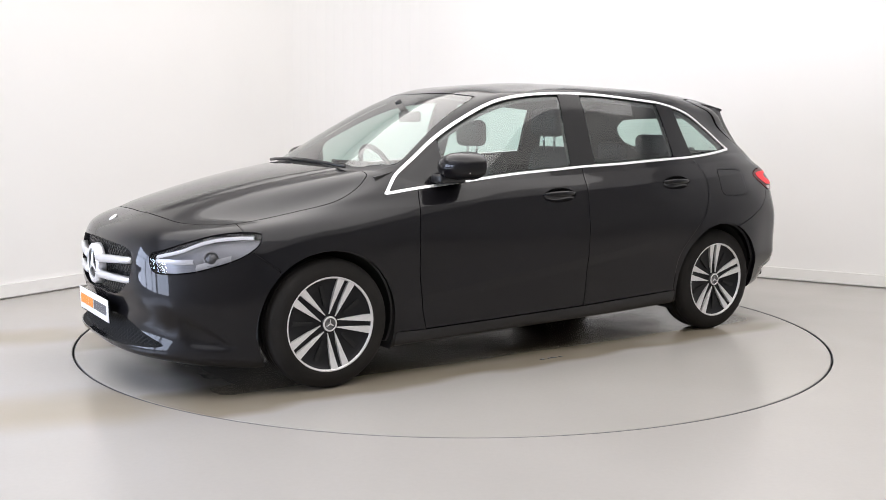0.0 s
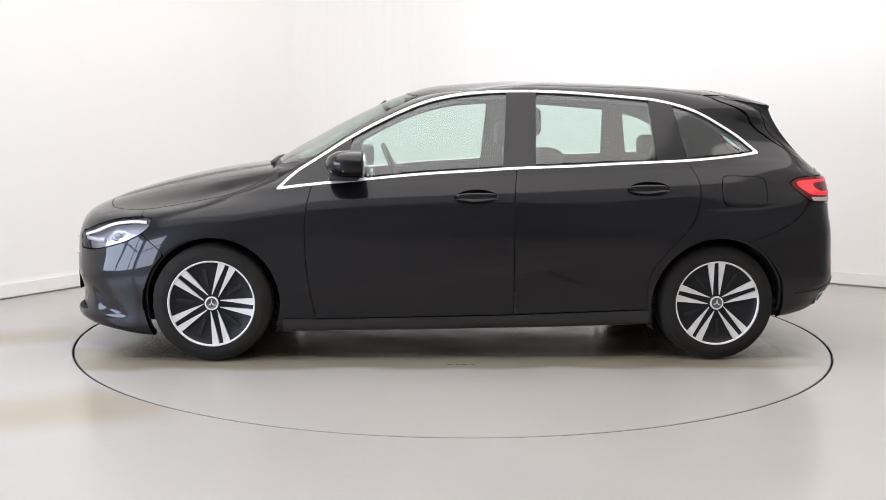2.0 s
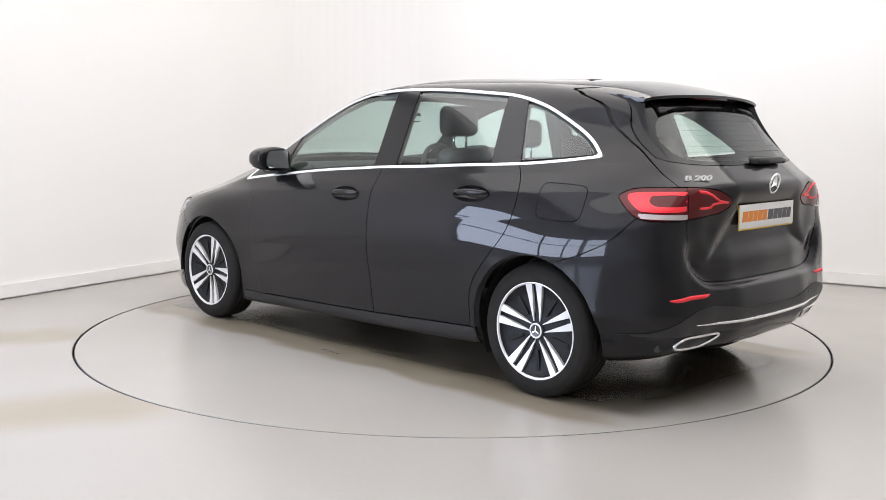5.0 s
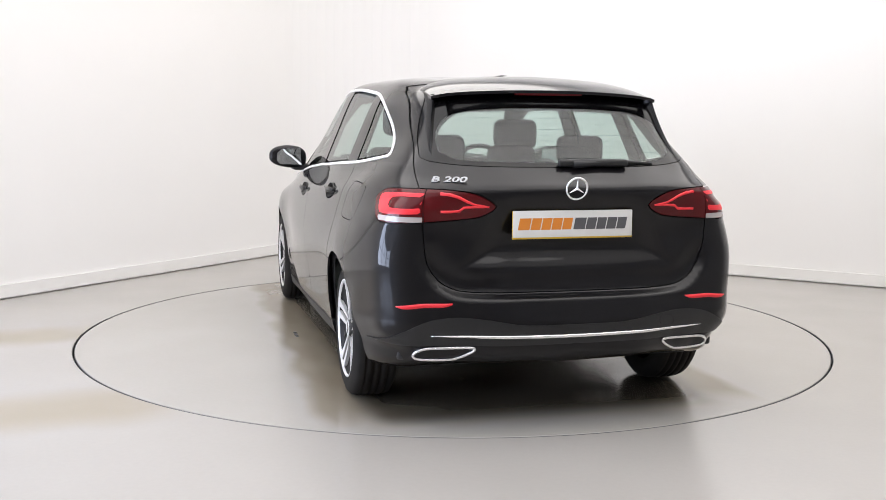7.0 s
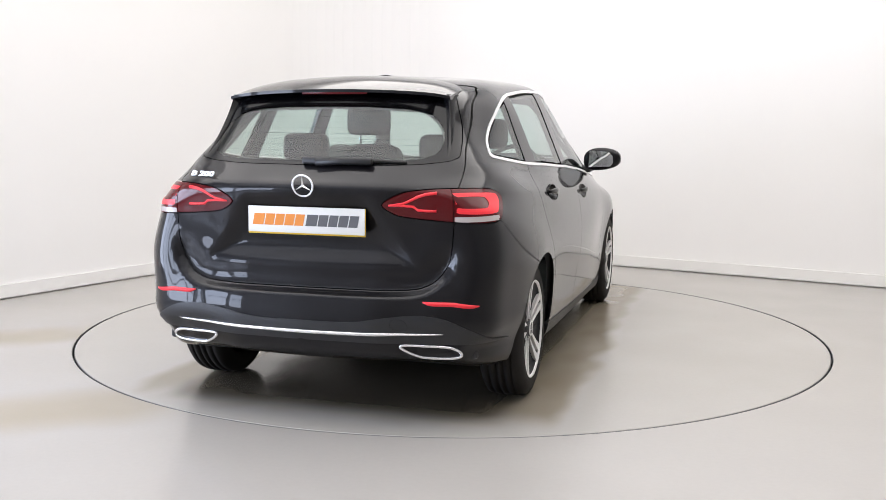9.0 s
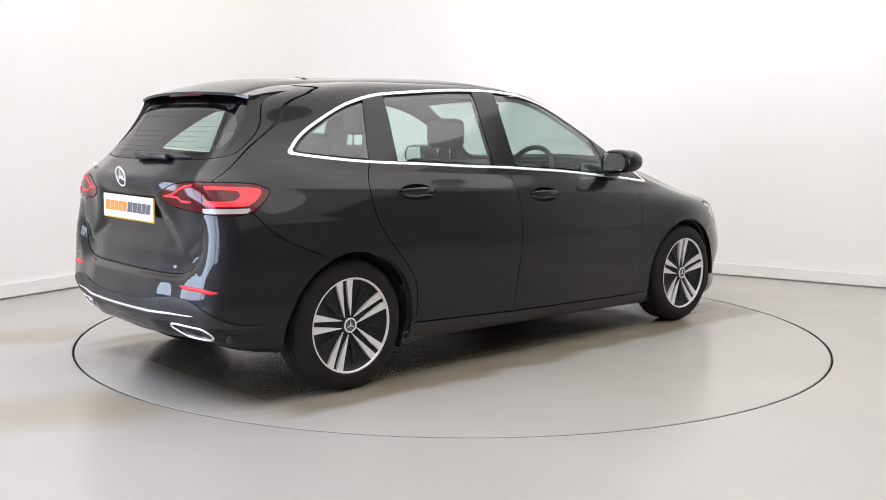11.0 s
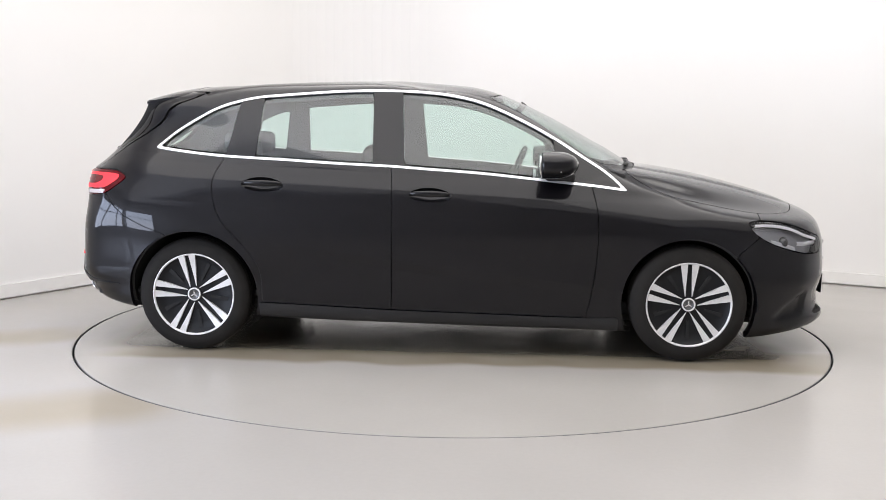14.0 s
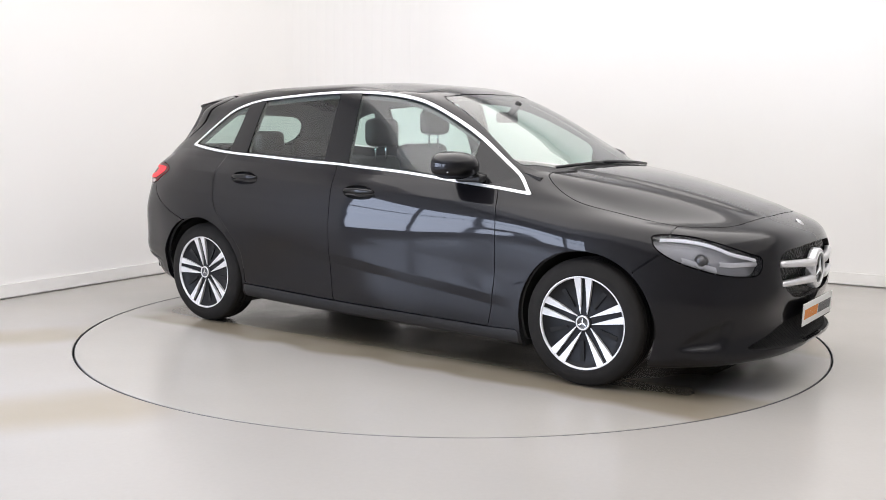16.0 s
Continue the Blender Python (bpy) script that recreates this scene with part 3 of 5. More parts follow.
tagged(mesh_ob("ceiling", bm, WALL, smooth=False), "white painted studio ceiling with light panels", "ceiling", kind="structure")

# floor with a round opening, and the groove under it
RT = 2.236


def ring_sheet(r0, r1, z, n=256):
    bm = bmesh.new()
    A = [bm.verts.new((r0 * math.cos(k * math.tau / n), r0 * math.sin(k * math.tau / n), z)) for k in range(n)]
    B = [bm.verts.new((r1 * math.cos(k * math.tau / n), r1 * math.sin(k * math.tau / n), z)) for k in range(n)]
    for k in range(n):
        bm.faces.new((A[k], B[k], B[(k + 1) % n], A[(k + 1) % n]))
    return bm, A


bm, _ = ring_sheet(RT + 0.0055, 17.0, 0.0)
tagged(mesh_ob("floor", bm, FLOOR, smooth=False), "light grey painted concrete studio floor", "floor", kind="structure")
bm = bmesh.new()
bmesh.ops.create_circle(bm, cap_ends=True, segments=96, radius=RT + 0.2)
for v in bm.verts:
    v.co.z = -0.05
tagged(mesh_ob("pit_floor", bm, DARK, smooth=False), "dark pit floor under the turntable", "floor", kind="structure")

rim_ring = mesh_ob("floor_rim", bm_lathe([(RT + 0.002, -0.002), (RT + 0.006, -0.002), (RT + 0.006, -0.05), (RT + 0.002, -0.05)], 256, axis="z", closed=True), FRAME, smooth=False)
tagged(rim_ring, "dark steel rim round the turntable opening", "floor rim", kind="structure")

turntable = new("turntable")
tagged(turntable, "flush round grey painted turntable in the floor", "turntable")
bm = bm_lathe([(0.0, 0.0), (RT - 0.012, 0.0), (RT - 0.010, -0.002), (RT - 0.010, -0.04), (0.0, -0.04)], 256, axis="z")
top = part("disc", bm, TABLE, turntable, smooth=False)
part("edge_strip", bm_lathe([(RT - 0.010, -0.003), (RT - 0.006, -0.004), (RT - 0.006, -0.04), (RT - 0.010, -0.04)], 256, axis="z", closed=True), FRAME, turntable, "dark steel edge of the disc", smooth=False)
for k, wd in enumerate((.02, .035, .02, .03)):
    part("floor_mark", bm_box(-.075 + .04 * k, -.075 + .04 * k + wd, .965, .985, .0005, .0015), FRAME, turntable, "small dark printed mark on the disc")

# ---------- the car ----------
car = new("car")
tagged(car, "black compact family hatchback with chrome window trim, standing on the turntable", "car")

V = MASTER.V
GAP = 0.0022
DLO_LOW = [(-1.603, 1.121), (-1.444, 1.1), (-1.2, 1.077), (-.834, 1.059), (-.53, 1.042), (-.266, 1.031), (-.076, 1.018), (.226, .998), (.526, .969), (.84, .937), (1.014, .915)]
DLO_TOP = [(1.018, .922), (.924, 1.01), (.802, 1.09), (.62, 1.206), (.44, 1.302), (.256, 1.383), (.102, 1.424), (-.082, 1.447), (-.298, 1.455),
           (-.546, 1.451), (-.857, 1.43), (-1.054, 1.41), (-1.234, 1.363), (-1.372, 1.296), (-1.5, 1.217), (-1.59, 1.14)]
DLO = np.concatenate([curve(DLO_LOW, 5), curve(DLO_TOP, 5)])


def side_phi(s, poly):
    return signed(s.V[:, 0], s.V[:, 2], poly)


AXF, AXR, HUBZ = 1.357, -1.357, 0.305
rest = MASTER
for ax, r in ((AXF, 0.362), (AXR, 0.366)):
    rest = rest.cut(r - np.hypot(rest.V[:, 0] - ax, rest.V[:, 2] - HUBZ - 0.005))
dlo = rest.cut(side_phi(rest, DLO))
rest = rest.cut(0.001 - side_phi(rest, DLO))

# chrome strip round the side windows, and what it frames
chrome = dlo.cut(-0.0125 - side_phi(dlo, DLO))
inner = dlo.cut(side_phi(dlo, DLO) + 0.0115)


def between(s, front, back):
    """Level set of the stretch behind the line front and before the line back, each through two (x, z)."""
    def line(l):
        (x0, z0), (x1, z1) = l
        x, z = s.V[:, 0], s.V[:, 2]
        nx, nz = z1 - z0, x0 - x1
        L = math.hypot(nx, nz)
        return ((x - x0) * nx + (z - z0) * nz) / L
    return np.maximum(line(front), -line(back))


PANES = {
    "front_window": (((.66, .9), (.61, 1.3)), ((-.175, .9), (-.215, 1.5))),
    "rear_window": (((-.355, .9), (-.375, 1.5)), ((-1.03, .9), (-.985, 1.5))),
    "quarter_window": (((-1.225, .9), (-1.10, 1.5)), ((-2.0, .9), (-2.0, 1.5))),
}
sides = {"left": 1, "right": -1}


def each_side(s, name, mat, label="", depth=0.012, parent=None):
    a = s.build(name, mat, parent or car, label, depth)
    b = s.mirrored().build(name, mat, parent or car, label, depth)
    return a, b


each_side(chrome.offset(0.0025), "window_trim", TRIM, "bright chrome strip round the side windows", 0.006)
pillar = inner
for nm, (f, b) in PANES.items():
    pane = inner.cut(np.maximum(between(inner, f, b), side_phi(inner, DLO) + 0.024))
    each_side(pane.offset(-0.003), nm, GLASS, "tinted side window glass", 0.0)
    ph = between(pillar, f, b)
    pillar = pillar.cut(-ph)
for lo, hi in ((.3, 2.0), (-.65, .3), (-2.0, -.65)):
    each_side(pillar.cut(np.maximum(lo - pillar.V[:, 0], pillar.V[:, 0] - hi)), "pillar_trim", SATIN, "gloss black window pillar trim", 0.02)

# doors, with the handle cups cut out
B_GAP = [(-.262, 1.10), (-.258, 1.03), (-.245, .898), (-.242, .673), (-.245, .45), (-.249, .255)]
A_GAP = [(.806, .232), (.832, .335), (.858, .517), (.865, .697), (.858, .816), (.83, .941), (.79, 1.08)]
C_GAP = [(-.966, .283), (-.969, .431), (-1.003, .523), (-1.076, .614), (-1.193, .752), (-1.236, .873), (-1.235, .978), (-1.186, 1.079), (-1.16, 1.15)]
FRONT_DOOR = np.concatenate([curve(A_GAP, 6), curve(B_GAP, 6)])
REAR_DOOR = np.concatenate([curve(B_GAP, 6), curve(C_GAP, 6)])
SILL = np.array([(1.2, .24), (.806, .2285), (-.249, .2515), (-.966, .2795), (-1.2, .285), (-1.2, -.2), (1.2, -.2)])
HANDLES = {"front_door": (-.038, .887), "rear_door": (-.958, .933)}


def cup_outline(cx, cz):
    return [(cx + .115 * math.cos(a) * (1 - .12 * math.sin(a)), cz + .039 * math.sin(a) - .018 * math.cos(a) * .15) for a in np.linspace(0, math.tau, 40, endpoint=False)]


def surface_y(s, x, z):
    """Half-width of a sheet at (x, z)."""
    k = np.argsort((s.V[:, 0] - x) ** 2 + (s.V[:, 2] - z) ** 2)[:6]
    return float(s.V[k, 1].mean())


def door_handle(door, cx, cz, y, s):
    """A pull bar over a dished cup."""
    part("handle_cup", bowl(cx, cz, y, s), PAINT, door, "dished black handle cup")
    n = 24
    bm = bmesh.new()
    rings = []
    for i in range(n + 1):
        u = i / n
        x = cx - .108 + .216 * u
        w = math.sin(math.pi * min(max(u, .02), .98)) ** .35
        out = .003 + .020 * math.sin(math.pi * u) ** .6
        rings.append([bm.verts.new((x, s * (y + out + .009 * w * math.cos(a)), cz + .008 + .0165 * w * math.sin(a) - .003 * (u - .5))) for a in np.linspace(0, math.tau, 12, endpoint=False)])
    for A, B in zip(rings, rings[1:]):
        for k in range(12):
            bm.faces.new((A[k], A[(k + 1) % 12], B[(k + 1) % 12], B[k]))
    bm.faces.new(rings[0])
    bm.faces.new(rings[-1])
    bmesh.ops.recalc_face_normals(bm, faces=list(bm.faces))
    part("handle", bm, PAINT, door, "black painted pull handle")


def bowl(cx, cz, y, s):
    bm = bmesh.new()
    O = cup_outline(cx, cz)
    rings = []
    for f, d in ((1.02, -.001), (.92, .010), (.75, .022), (.5, .029), (.2, .032)):
        rings.append([bm.verts.new((cx + (x - cx) * f, s * (y - d - .1 * (z - cz)), cz + (z - cz) * f)) for x, z in O])
    n = len(O)
    for A, B in zip(rings, rings[1:]):
        for k in range(n):
            bm.faces.new((A[k], A[(k + 1) % n], B[(k + 1) % n], B[k]))
    bm.faces.new(rings[-1])
    bmesh.ops.recalc_face_normals(bm, faces=list(bm.faces))
    for f in bm.faces:
        if f.normal.y * s < 0:
            f.normal_flip()
    return bm


sill = rest.cut(np.maximum(side_phi(rest, SILL) + GAP, np.abs(rest.V[:, 0]) - 0.985))
rest = rest.cut(-np.maximum(side_phi(rest, SILL) - GAP, np.abs(rest.V[:, 0]) - 0.985))
each_side(sill, "sill", PLASTIC, "satin black door sill panel", 0.02)
for nm, poly in (("front_door", FRONT_DOOR), ("rear_door", REAR_DOOR)):
    p = rest.cut(side_phi(rest, poly) + GAP)
    rest = rest.cut(GAP - side_phi(rest, poly))
    cx, cz = HANDLES[nm]
    y = surface_y(p, cx, cz)
    p = p.cut(-side_phi(p, cup_outline(cx, cz)))
    for ob, s in zip(each_side(p, nm, PAINT, "", 0.02), (1, -1)):
        door_handle(ob, cx, cz, y, s)


def plan_phi(s, poly):
    """Outline in (x, y), mirrored about the middle."""
    return signed(s.V[:, 0], s.V[:, 1], np.concatenate([poly, np.array(poly)[::-1] * (1, -1)]))


def face_phi(s, poly, front):
    """Outline in (y, z) on the nose or the tail."""
    P = np.concatenate([poly, np.array(poly)[::-1] * (-1, 1)])
    d = signed(s.V[:, 1], s.V[:, 2], P)
    return np.maximum(d, (1.5 - s.V[:, 0]) if front else (s.V[:, 0] + 1.2))


# bonnet, windscreen, cowl
HOOD = np.concatenate([curve([(2.035, 0), (2.028, .2), (1.965, .47), (1.85, .60), (1.72, .665), (1.45, .712), (1.27, .735), (1.13, .70), (1.04, .645), (1.03, .60)], 6),
                       curve([(1.03, .58), (1.075, .49), (1.115, .26), (1.13, 0)], 6)])
SCREEN = np.concatenate([curve([(.345, 0), (.335, .25), (.305, .40), (.272, .475)], 6), curve([(.29, .492), (.54, .553), (.70, .605), (.85, .66)], 6),
                         curve([(.895, .655), (.95, .585), (1.015, .49), (1.06, .26), (1.08, 0)], 6)])
SCREEN_EDGE = np.concatenate([curve([(.335, 0), (.325, .25), (.295, .40), (.262, .48)], 6), curve([(.28, .502), (.54, .563), (.70, .615), (.87, .675)], 6),
                              curve([(.97, .635), (1.02, .58), (1.07, .49), (1.11, .26), (1.125, 0)], 6)])
up_front = lambda s: np.maximum(0.2 - s.V[:, 0], 0.70 - s.V[:, 2])
hood = rest.cut(np.maximum(plan_phi(rest, HOOD) + GAP, up_front(rest)))
rest = rest.cut(-np.maximum(plan_phi(rest, HOOD) - GAP, up_front(rest)))
hood.both().build("bonnet", PAINT, car, "", 0.02)
edge = rest.cut(np.maximum(plan_phi(rest, SCREEN_EDGE), 0.95 - rest.V[:, 2]))
rest = rest.cut(-np.maximum(plan_phi(rest, SCREEN_EDGE) - .001, 0.95 - rest.V[:, 2]))
screen = edge.cut(plan_phi(edge, SCREEN))
edge = edge.cut(-plan_phi(edge, SCREEN))
screen.both().offset(-.002).build("windscreen", SCREENGLASS, car, "clear tinted windscreen", 0.0)
edge.both().offset(-.004).build("cowl", PLASTIC, car, "black windscreen surround and cowl", 0.02)

# headlamps: openings on the nose's corners, outlined along (y - x, z)
HEAD = curve([(-.872, .738), (-.885, .757), (-.99, .764), (-1.16, .752), (-1.33, .718), (-1.485, .682), (-1.558, .668), (-1.568, .645), (-1.552, .604), (-1.50, .580), (-1.30, .584), (-1.115, .614), (-.975, .652), (-.885, .700)], 5, True)


def head_phi(s):
    return np.maximum(signed(s.V[:, 1] - s.V[:, 0], s.V[:, 2], HEAD), 1.4 - s.V[:, 0])


lamp_skin = rest.cut(head_phi(rest) + .004)
rest = rest.cut(.002 - head_phi(rest))

# tail lamps, outlined along (x + y, z), split where the tailgate opens
TAIL = curve([(-.985, .957), (-1.03, .983), (-1.12, .999), (-1.386, 1.003), (-1.53, .997), (-1.642, .980), (-1.725, .934), (-1.655, .893), (-1.572, .880), (-1.371, .866), (-1.20, .861), (-1.085, .869), (-1.03, .90)], 5, True)


def tail_phi(s):
    return np.maximum(signed(s.V[:, 0] + s.V[:, 1], s.V[:, 2], TAIL), s.V[:, 0] + 1.4)


tail_skin = rest.cut(tail_phi(rest) + .003)
rest = rest.cut(.002 - tail_phi(rest))

# grille and lower intake openings
GRILLE = curve([(0, .700), (.16, .697), (.36, .684), (.43, .655), (.443, .61), (.42, .535), (.35, .48), (.25, .448), (0, .437)], 6)
INTAKE = curve([(0, .352), (.20, .352), (.35, .34), (.47, .30), (.605, .242), (.40, .228), (0, .222)], 6)
for poly in (GRILLE, INTAKE):
    rest = rest.cut(-face_phi(rest, poly, True))

# tailgate and its window
REARGLASS_OUT = np.concatenate([curve([(0, 1.088), (.3, 1.090), (.47, 1.097), (.575, 1.110)], 6), curve([(.603, 1.125), (.595, 1.165), (.568, 1.27), (.543, 1.35), (.50, 1.43)], 6), [(0, 1.44)]])
gate = rest.cut(face_phi(rest, GATE, False) + GAP)
rest = rest.cut(GAP - face_phi(rest, GATE, False))
pane_area = gate.cut(face_phi(gate, REARGLASS_OUT, False) + .0015)
gate = gate.cut(.0015 - face_phi(gate, REARGLASS_OUT, False))
tailgate = gate.both().build("tailgate", PAINT, car, "", 0.02)
# clear glass stops low: the border above also paints in the spoiler's shade
REARGLASS_IN = np.concatenate([curve([(0, 1.105), (.3, 1.108), (.46, 1.118), (.525, 1.15)], 6), curve([(.528, 1.20), (.50, 1.265), (.43, 1.318), (.36, 1.334), (0, 1.345)], 6)])
inner_pane = pane_area.cut(face_phi(pane_area, REARGLASS_IN, False))
border = pane_area.cut(-face_phi(pane_area, REARGLASS_IN, False))
inner_pane.both().build("rear_screen", REARGLASS, tailgate, "tinted rear screen with heating wires", 0.0)
border.both().build("screen_border", GLOSSBLACK, tailgate, "gloss black rear screen border", 0.012)

# fuel flap, on the left wing alone
FLAP = curve([(-1.372, .995), (-1.40, 1.004), (-1.55, .999), (-1.595, .99), (-1.608, .96), (-1.606, .875), (-1.59, .848), (-1.55, .841), (-1.42, .842), (-1.378, .855), (-1.362, .885), (-1.363, .97)], 4, True)
wing = rest.cut(side_phi(rest, FLAP) + .0018)

# bumpers
REAR_BUMP = [(-1.862, .875), (-1.80, .80), (-1.735, .75), (-1.63, .70), (-1.50, .655), (-1.2, .2), (-1.2, 0), (-2.6, 0), (-2.6, .875)]
FRONT_BUMP = [(1.58, 0), (1.613, .590), (1.73, .68), (1.745, .80), (1.85, .95), (2.6, .95), (2.6, 0)]
DIFF = curve([(.86, .365), (.79, .375), (.72, .422), (.613, .472), (.493, .486), (.35, .470), (.214, .449), (0, .447)], 5)
DIFF = np.concatenate([DIFF, [(0, 0), (.95, 0)]])
rb = rest.cut(side_phi(rest, REAR_BUMP) + GAP)
rest = rest.cut(GAP - side_phi(rest, REAR_BUMP))
diff = rb.cut(face_phi(rb, DIFF, False))
rb = rb.cut(-face_phi(rb, DIFF, False))
PIPE = curve([(.665, .320), (.656, .335), (.630, .349), (.58, .354), (.50, .356), (.436, .356), (.423, .351), (.425, .342), (.452, .323), (.488, .305), (.515, .299), (.60, .297), (.645, .302), (.661, .310)], 4, True)
diff = diff.cut(-np.maximum(signed(diff.V[:, 1], diff.V[:, 2], PIPE), diff.V[:, 0] + 1.2))
rear_bumper = rb.both().build("rear_bumper", PAINT, car, "", 0.02)
diff.both().offset(.004).build("diffuser", PLASTIC, rear_bumper, "satin dark grey rear diffuser", 0.02)
fb = rest.cut(side_phi(rest, FRONT_BUMP) + GAP)
rest = rest.cut(GAP - side_phi(rest, FRONT_BUMP))
front_bumper = fb.both().build("front_bumper", PAINT, car, "", 0.03)

left_wing = rest.cut(.0018 - side_phi(rest, FLAP))
# wings, roof and pillars in one shell, the flap cut from its left half
right_half = rest.mirrored()
body = Skin(np.concatenate([left_wing.V, right_half.V]), np.concatenate([left_wing.F, right_half.F + len(left_wing.V)]), np.concatenate([left_wing.N, right_half.N]))
body = body.build("body", PAINT, car, "", 0.0)
wing.build("fuel_flap", PAINT, body, "", 0.012)

# dark lining behind the skin, open at the windows and wheel arches
lining = MASTER
for ax, r in ((AXF, 0.355), (AXR, 0.36)):
    lining = lining.cut(r - np.hypot(lining.V[:, 0] - ax, lining.V[:, 2] - HUBZ - 0.005))
for f, b in PANES.values():
    lining = lining.cut(-np.maximum(between(lining, f, b), side_phi(lining, DLO) + .028))
lining = lining.cut(-np.maximum(plan_phi(lining, SCREEN) + .012, 0.95 - lining.V[:, 2]))
lining = lining.cut(-face_phi(lining, REARGLASS_IN, False))
lining = lining.cut(-(head_phi(lining) - .01))
lining = lining.cut(-face_phi(lining, GRILLE, True))
lining = lining.cut(-face_phi(lining, INTAKE, True))
lining = lining.cut(-(np.maximum(signed(lining.V[:, 1], lining.V[:, 2], PIPE), lining.V[:, 0] + 1.2) - .015))
low_lining = lining.cut(lining.V[:, 2] - 1.0).both().offset(-.034)
low_lining.build("lining", CABIN, car, "dark inner lining behind the body panels", 0.0)
lining.cut(1.0 - lining.V[:, 2]).both().offset(-.03).build("headlining", HEADLINER, car, "grey fabric headlining", 0.0)

GREYCAP = material("grey_hub_cap", (0.10, 0.10, 0.10), 0.35, 0.5)


def build_wheel(left, phase):
    w = new("wheel")
    w.parent = car
    s = 1 if left else -1
    prof = [(.218, .085), (.228, .098), (.236, .1025), (.240, .1015), (.250, .103), (.275, .100), (.279, .0975), (.296, .092), (.308, .080), (.3135, .060), (.3140, .057), (.307, .055), (.307, .048), (.3145, .046),
            (.3152, .022), (.307, .020), (.307, .011), (.3155, .009), (.3155, -.009), (.307, -.011), (.307, -.020), (.3152, -.022), (.3145, -.046), (.307, -.048), (.307, -.055), (.3140, -.057), (.308, -.080), (.275, -.100), (.225, -.098), (.215, -.085)]
    ty = part("tyre", bm_lathe([(r, s * h) for r, h in prof], 96), RUBBER, w, "worn black rubber tyre")
    rim = part("rim", bm_lathe([(r, s * h) for r, h in [(.226, .088), (.224, .091), (.219, .090), (.214, .084), (.208, .078), (.16, .070), (.10, .066), (.06, .070), (.0, .072)]], 72), RIMBLACK, w, "gloss black alloy wheel rim")
    part("rim_edge", bm_lathe([(r, s * h) for r, h in [(.219, .090), (.222, .0985), (.229, .0995), (.233, .093)]], 96), ALLOY, w, "machined silver rim edge")
    for k in range(5):
        for side in (-1, 1):
            a = radians(phase + 72 * k)
            pts = []
            # one blade of a twin spoke: (radius, across) outline
            for r, t in ((.042, .0165), (.10, .0150), (.17, .0130), (.2195, .0115), (.2195, .049), (.17, .0410), (.10, .0295), (.042, .0195)):
                pts.append((r, t * side))
            bm = bmesh.new()
            top_, bot = [], []
            for r, t in pts:
                h = .076 + .018 * (max(r - .046, 0) / .17) ** 1.5
                u = Vector((-math.cos(a) * s, 0, math.sin(a)))
                v = Vector((math.sin(a) * s, 0, math.cos(a)))
                q = u * r + v * t
                top_.append(bm.verts.new((q.x, s * h, q.z)))
                bot.append(bm.verts.new((q.x, s * (h - .018), q.z)))
            n = len(top_)
            bm.faces.new(top_)
            for i in range(n):
                bm.faces.new((top_[i], top_[(i + 1) % n], bot[(i + 1) % n], bot[i]))
            bmesh.ops.recalc_face_normals(bm, faces=list(bm.faces))
            part("spoke", bm, ALLOY, w, "machined silver wheel spoke", smooth=False)
        # slot between the twin spokes
        a = radians(phase + 36 + 72 * k)
        u, v = Vector((-math.cos(a) * s, 0, math.sin(a))), Vector((math.sin(a) * s, 0, math.cos(a)))
        bm = bm_prism([(.09, -.006), (.19, -.012), (.19, .012), (.09, .006)], .071, .0775, lambda p, q, d: tuple(u * p + v * q + Vector((0, s * d, 0))))
        part("slot", bm, DARK, w, "dark cooling slot", smooth=False)
    cap = part("hub_cap", bm_lathe([(r, s * h) for r, h in [(.0, .084), (.022, .084), (.024, .087), (.034, .087), (.037, .082), (.037, .06)]], 40), GREYCAP, w, "silver hub cap")
    part("cap_ring", bm_lathe([(r, s * h) for r, h in [(.028, .0865), (.030, .0885), (.035, .0885), (.037, .086)]], 40), ALLOY, cap, "bright ring round the emblem")
    for k in range(3):
        a = radians(90 + 120 * k)
        u, v = Vector((-math.cos(a) * s, 0, math.sin(a))), Vector((math.sin(a) * s, 0, math.cos(a)))
        part("emblem", bm_prism([(0, -.0045), (.024, -.0012), (.024, .0012), (0, .0045)], .0845, .0885, lambda p, q, d: tuple(u * p + v * q + Vector((0, s * d, 0)))), CHROME, cap, "chrome emblem arm", smooth=False)
    return w


for ax, left, phase in ((AXF, True, 67), (AXR, True, 93), (AXF, False, 90), (AXR, False, 100)):
    w = build_wheel(left, phase)
    track = 0.772 if ax > 0 else 0.744
    w.location = (ax, track if left else -track, 0.3155)

# wheel housings and the underside
for ax in (AXF, AXR):
    for s in (1, -1):
        bm = bmesh.new()
        n = 28
        rings = []
        for k in range(n + 1):
            a = math.pi * ((-.03 if ax > 0 else -.14) + 1.17 * k / n)
            rings.append([bm.verts.new((ax + .366 * math.cos(a), s * y, HUBZ + .005 + .366 * math.sin(a))) for y in (.852 if ax > 0 else .80, .45)])
        for A, B in zip(rings, rings[1:]):
            bm.faces.new((A[0], B[0], B[1], A[1]))
        bm.faces.new([r[1] for r in rings])
        part("wheel_housing", bm, DARK, car, "dark wheel housing")
part("underbody", bm_box(-1.80, 1.80, -.70, .70, .22, .30, .02), DARK, car, "dark underbody shield")
part("sump_guard", bm_box(1.0, 1.9, -.55, .55, .165, .22, .02), DARK, car, "dark engine undertray")


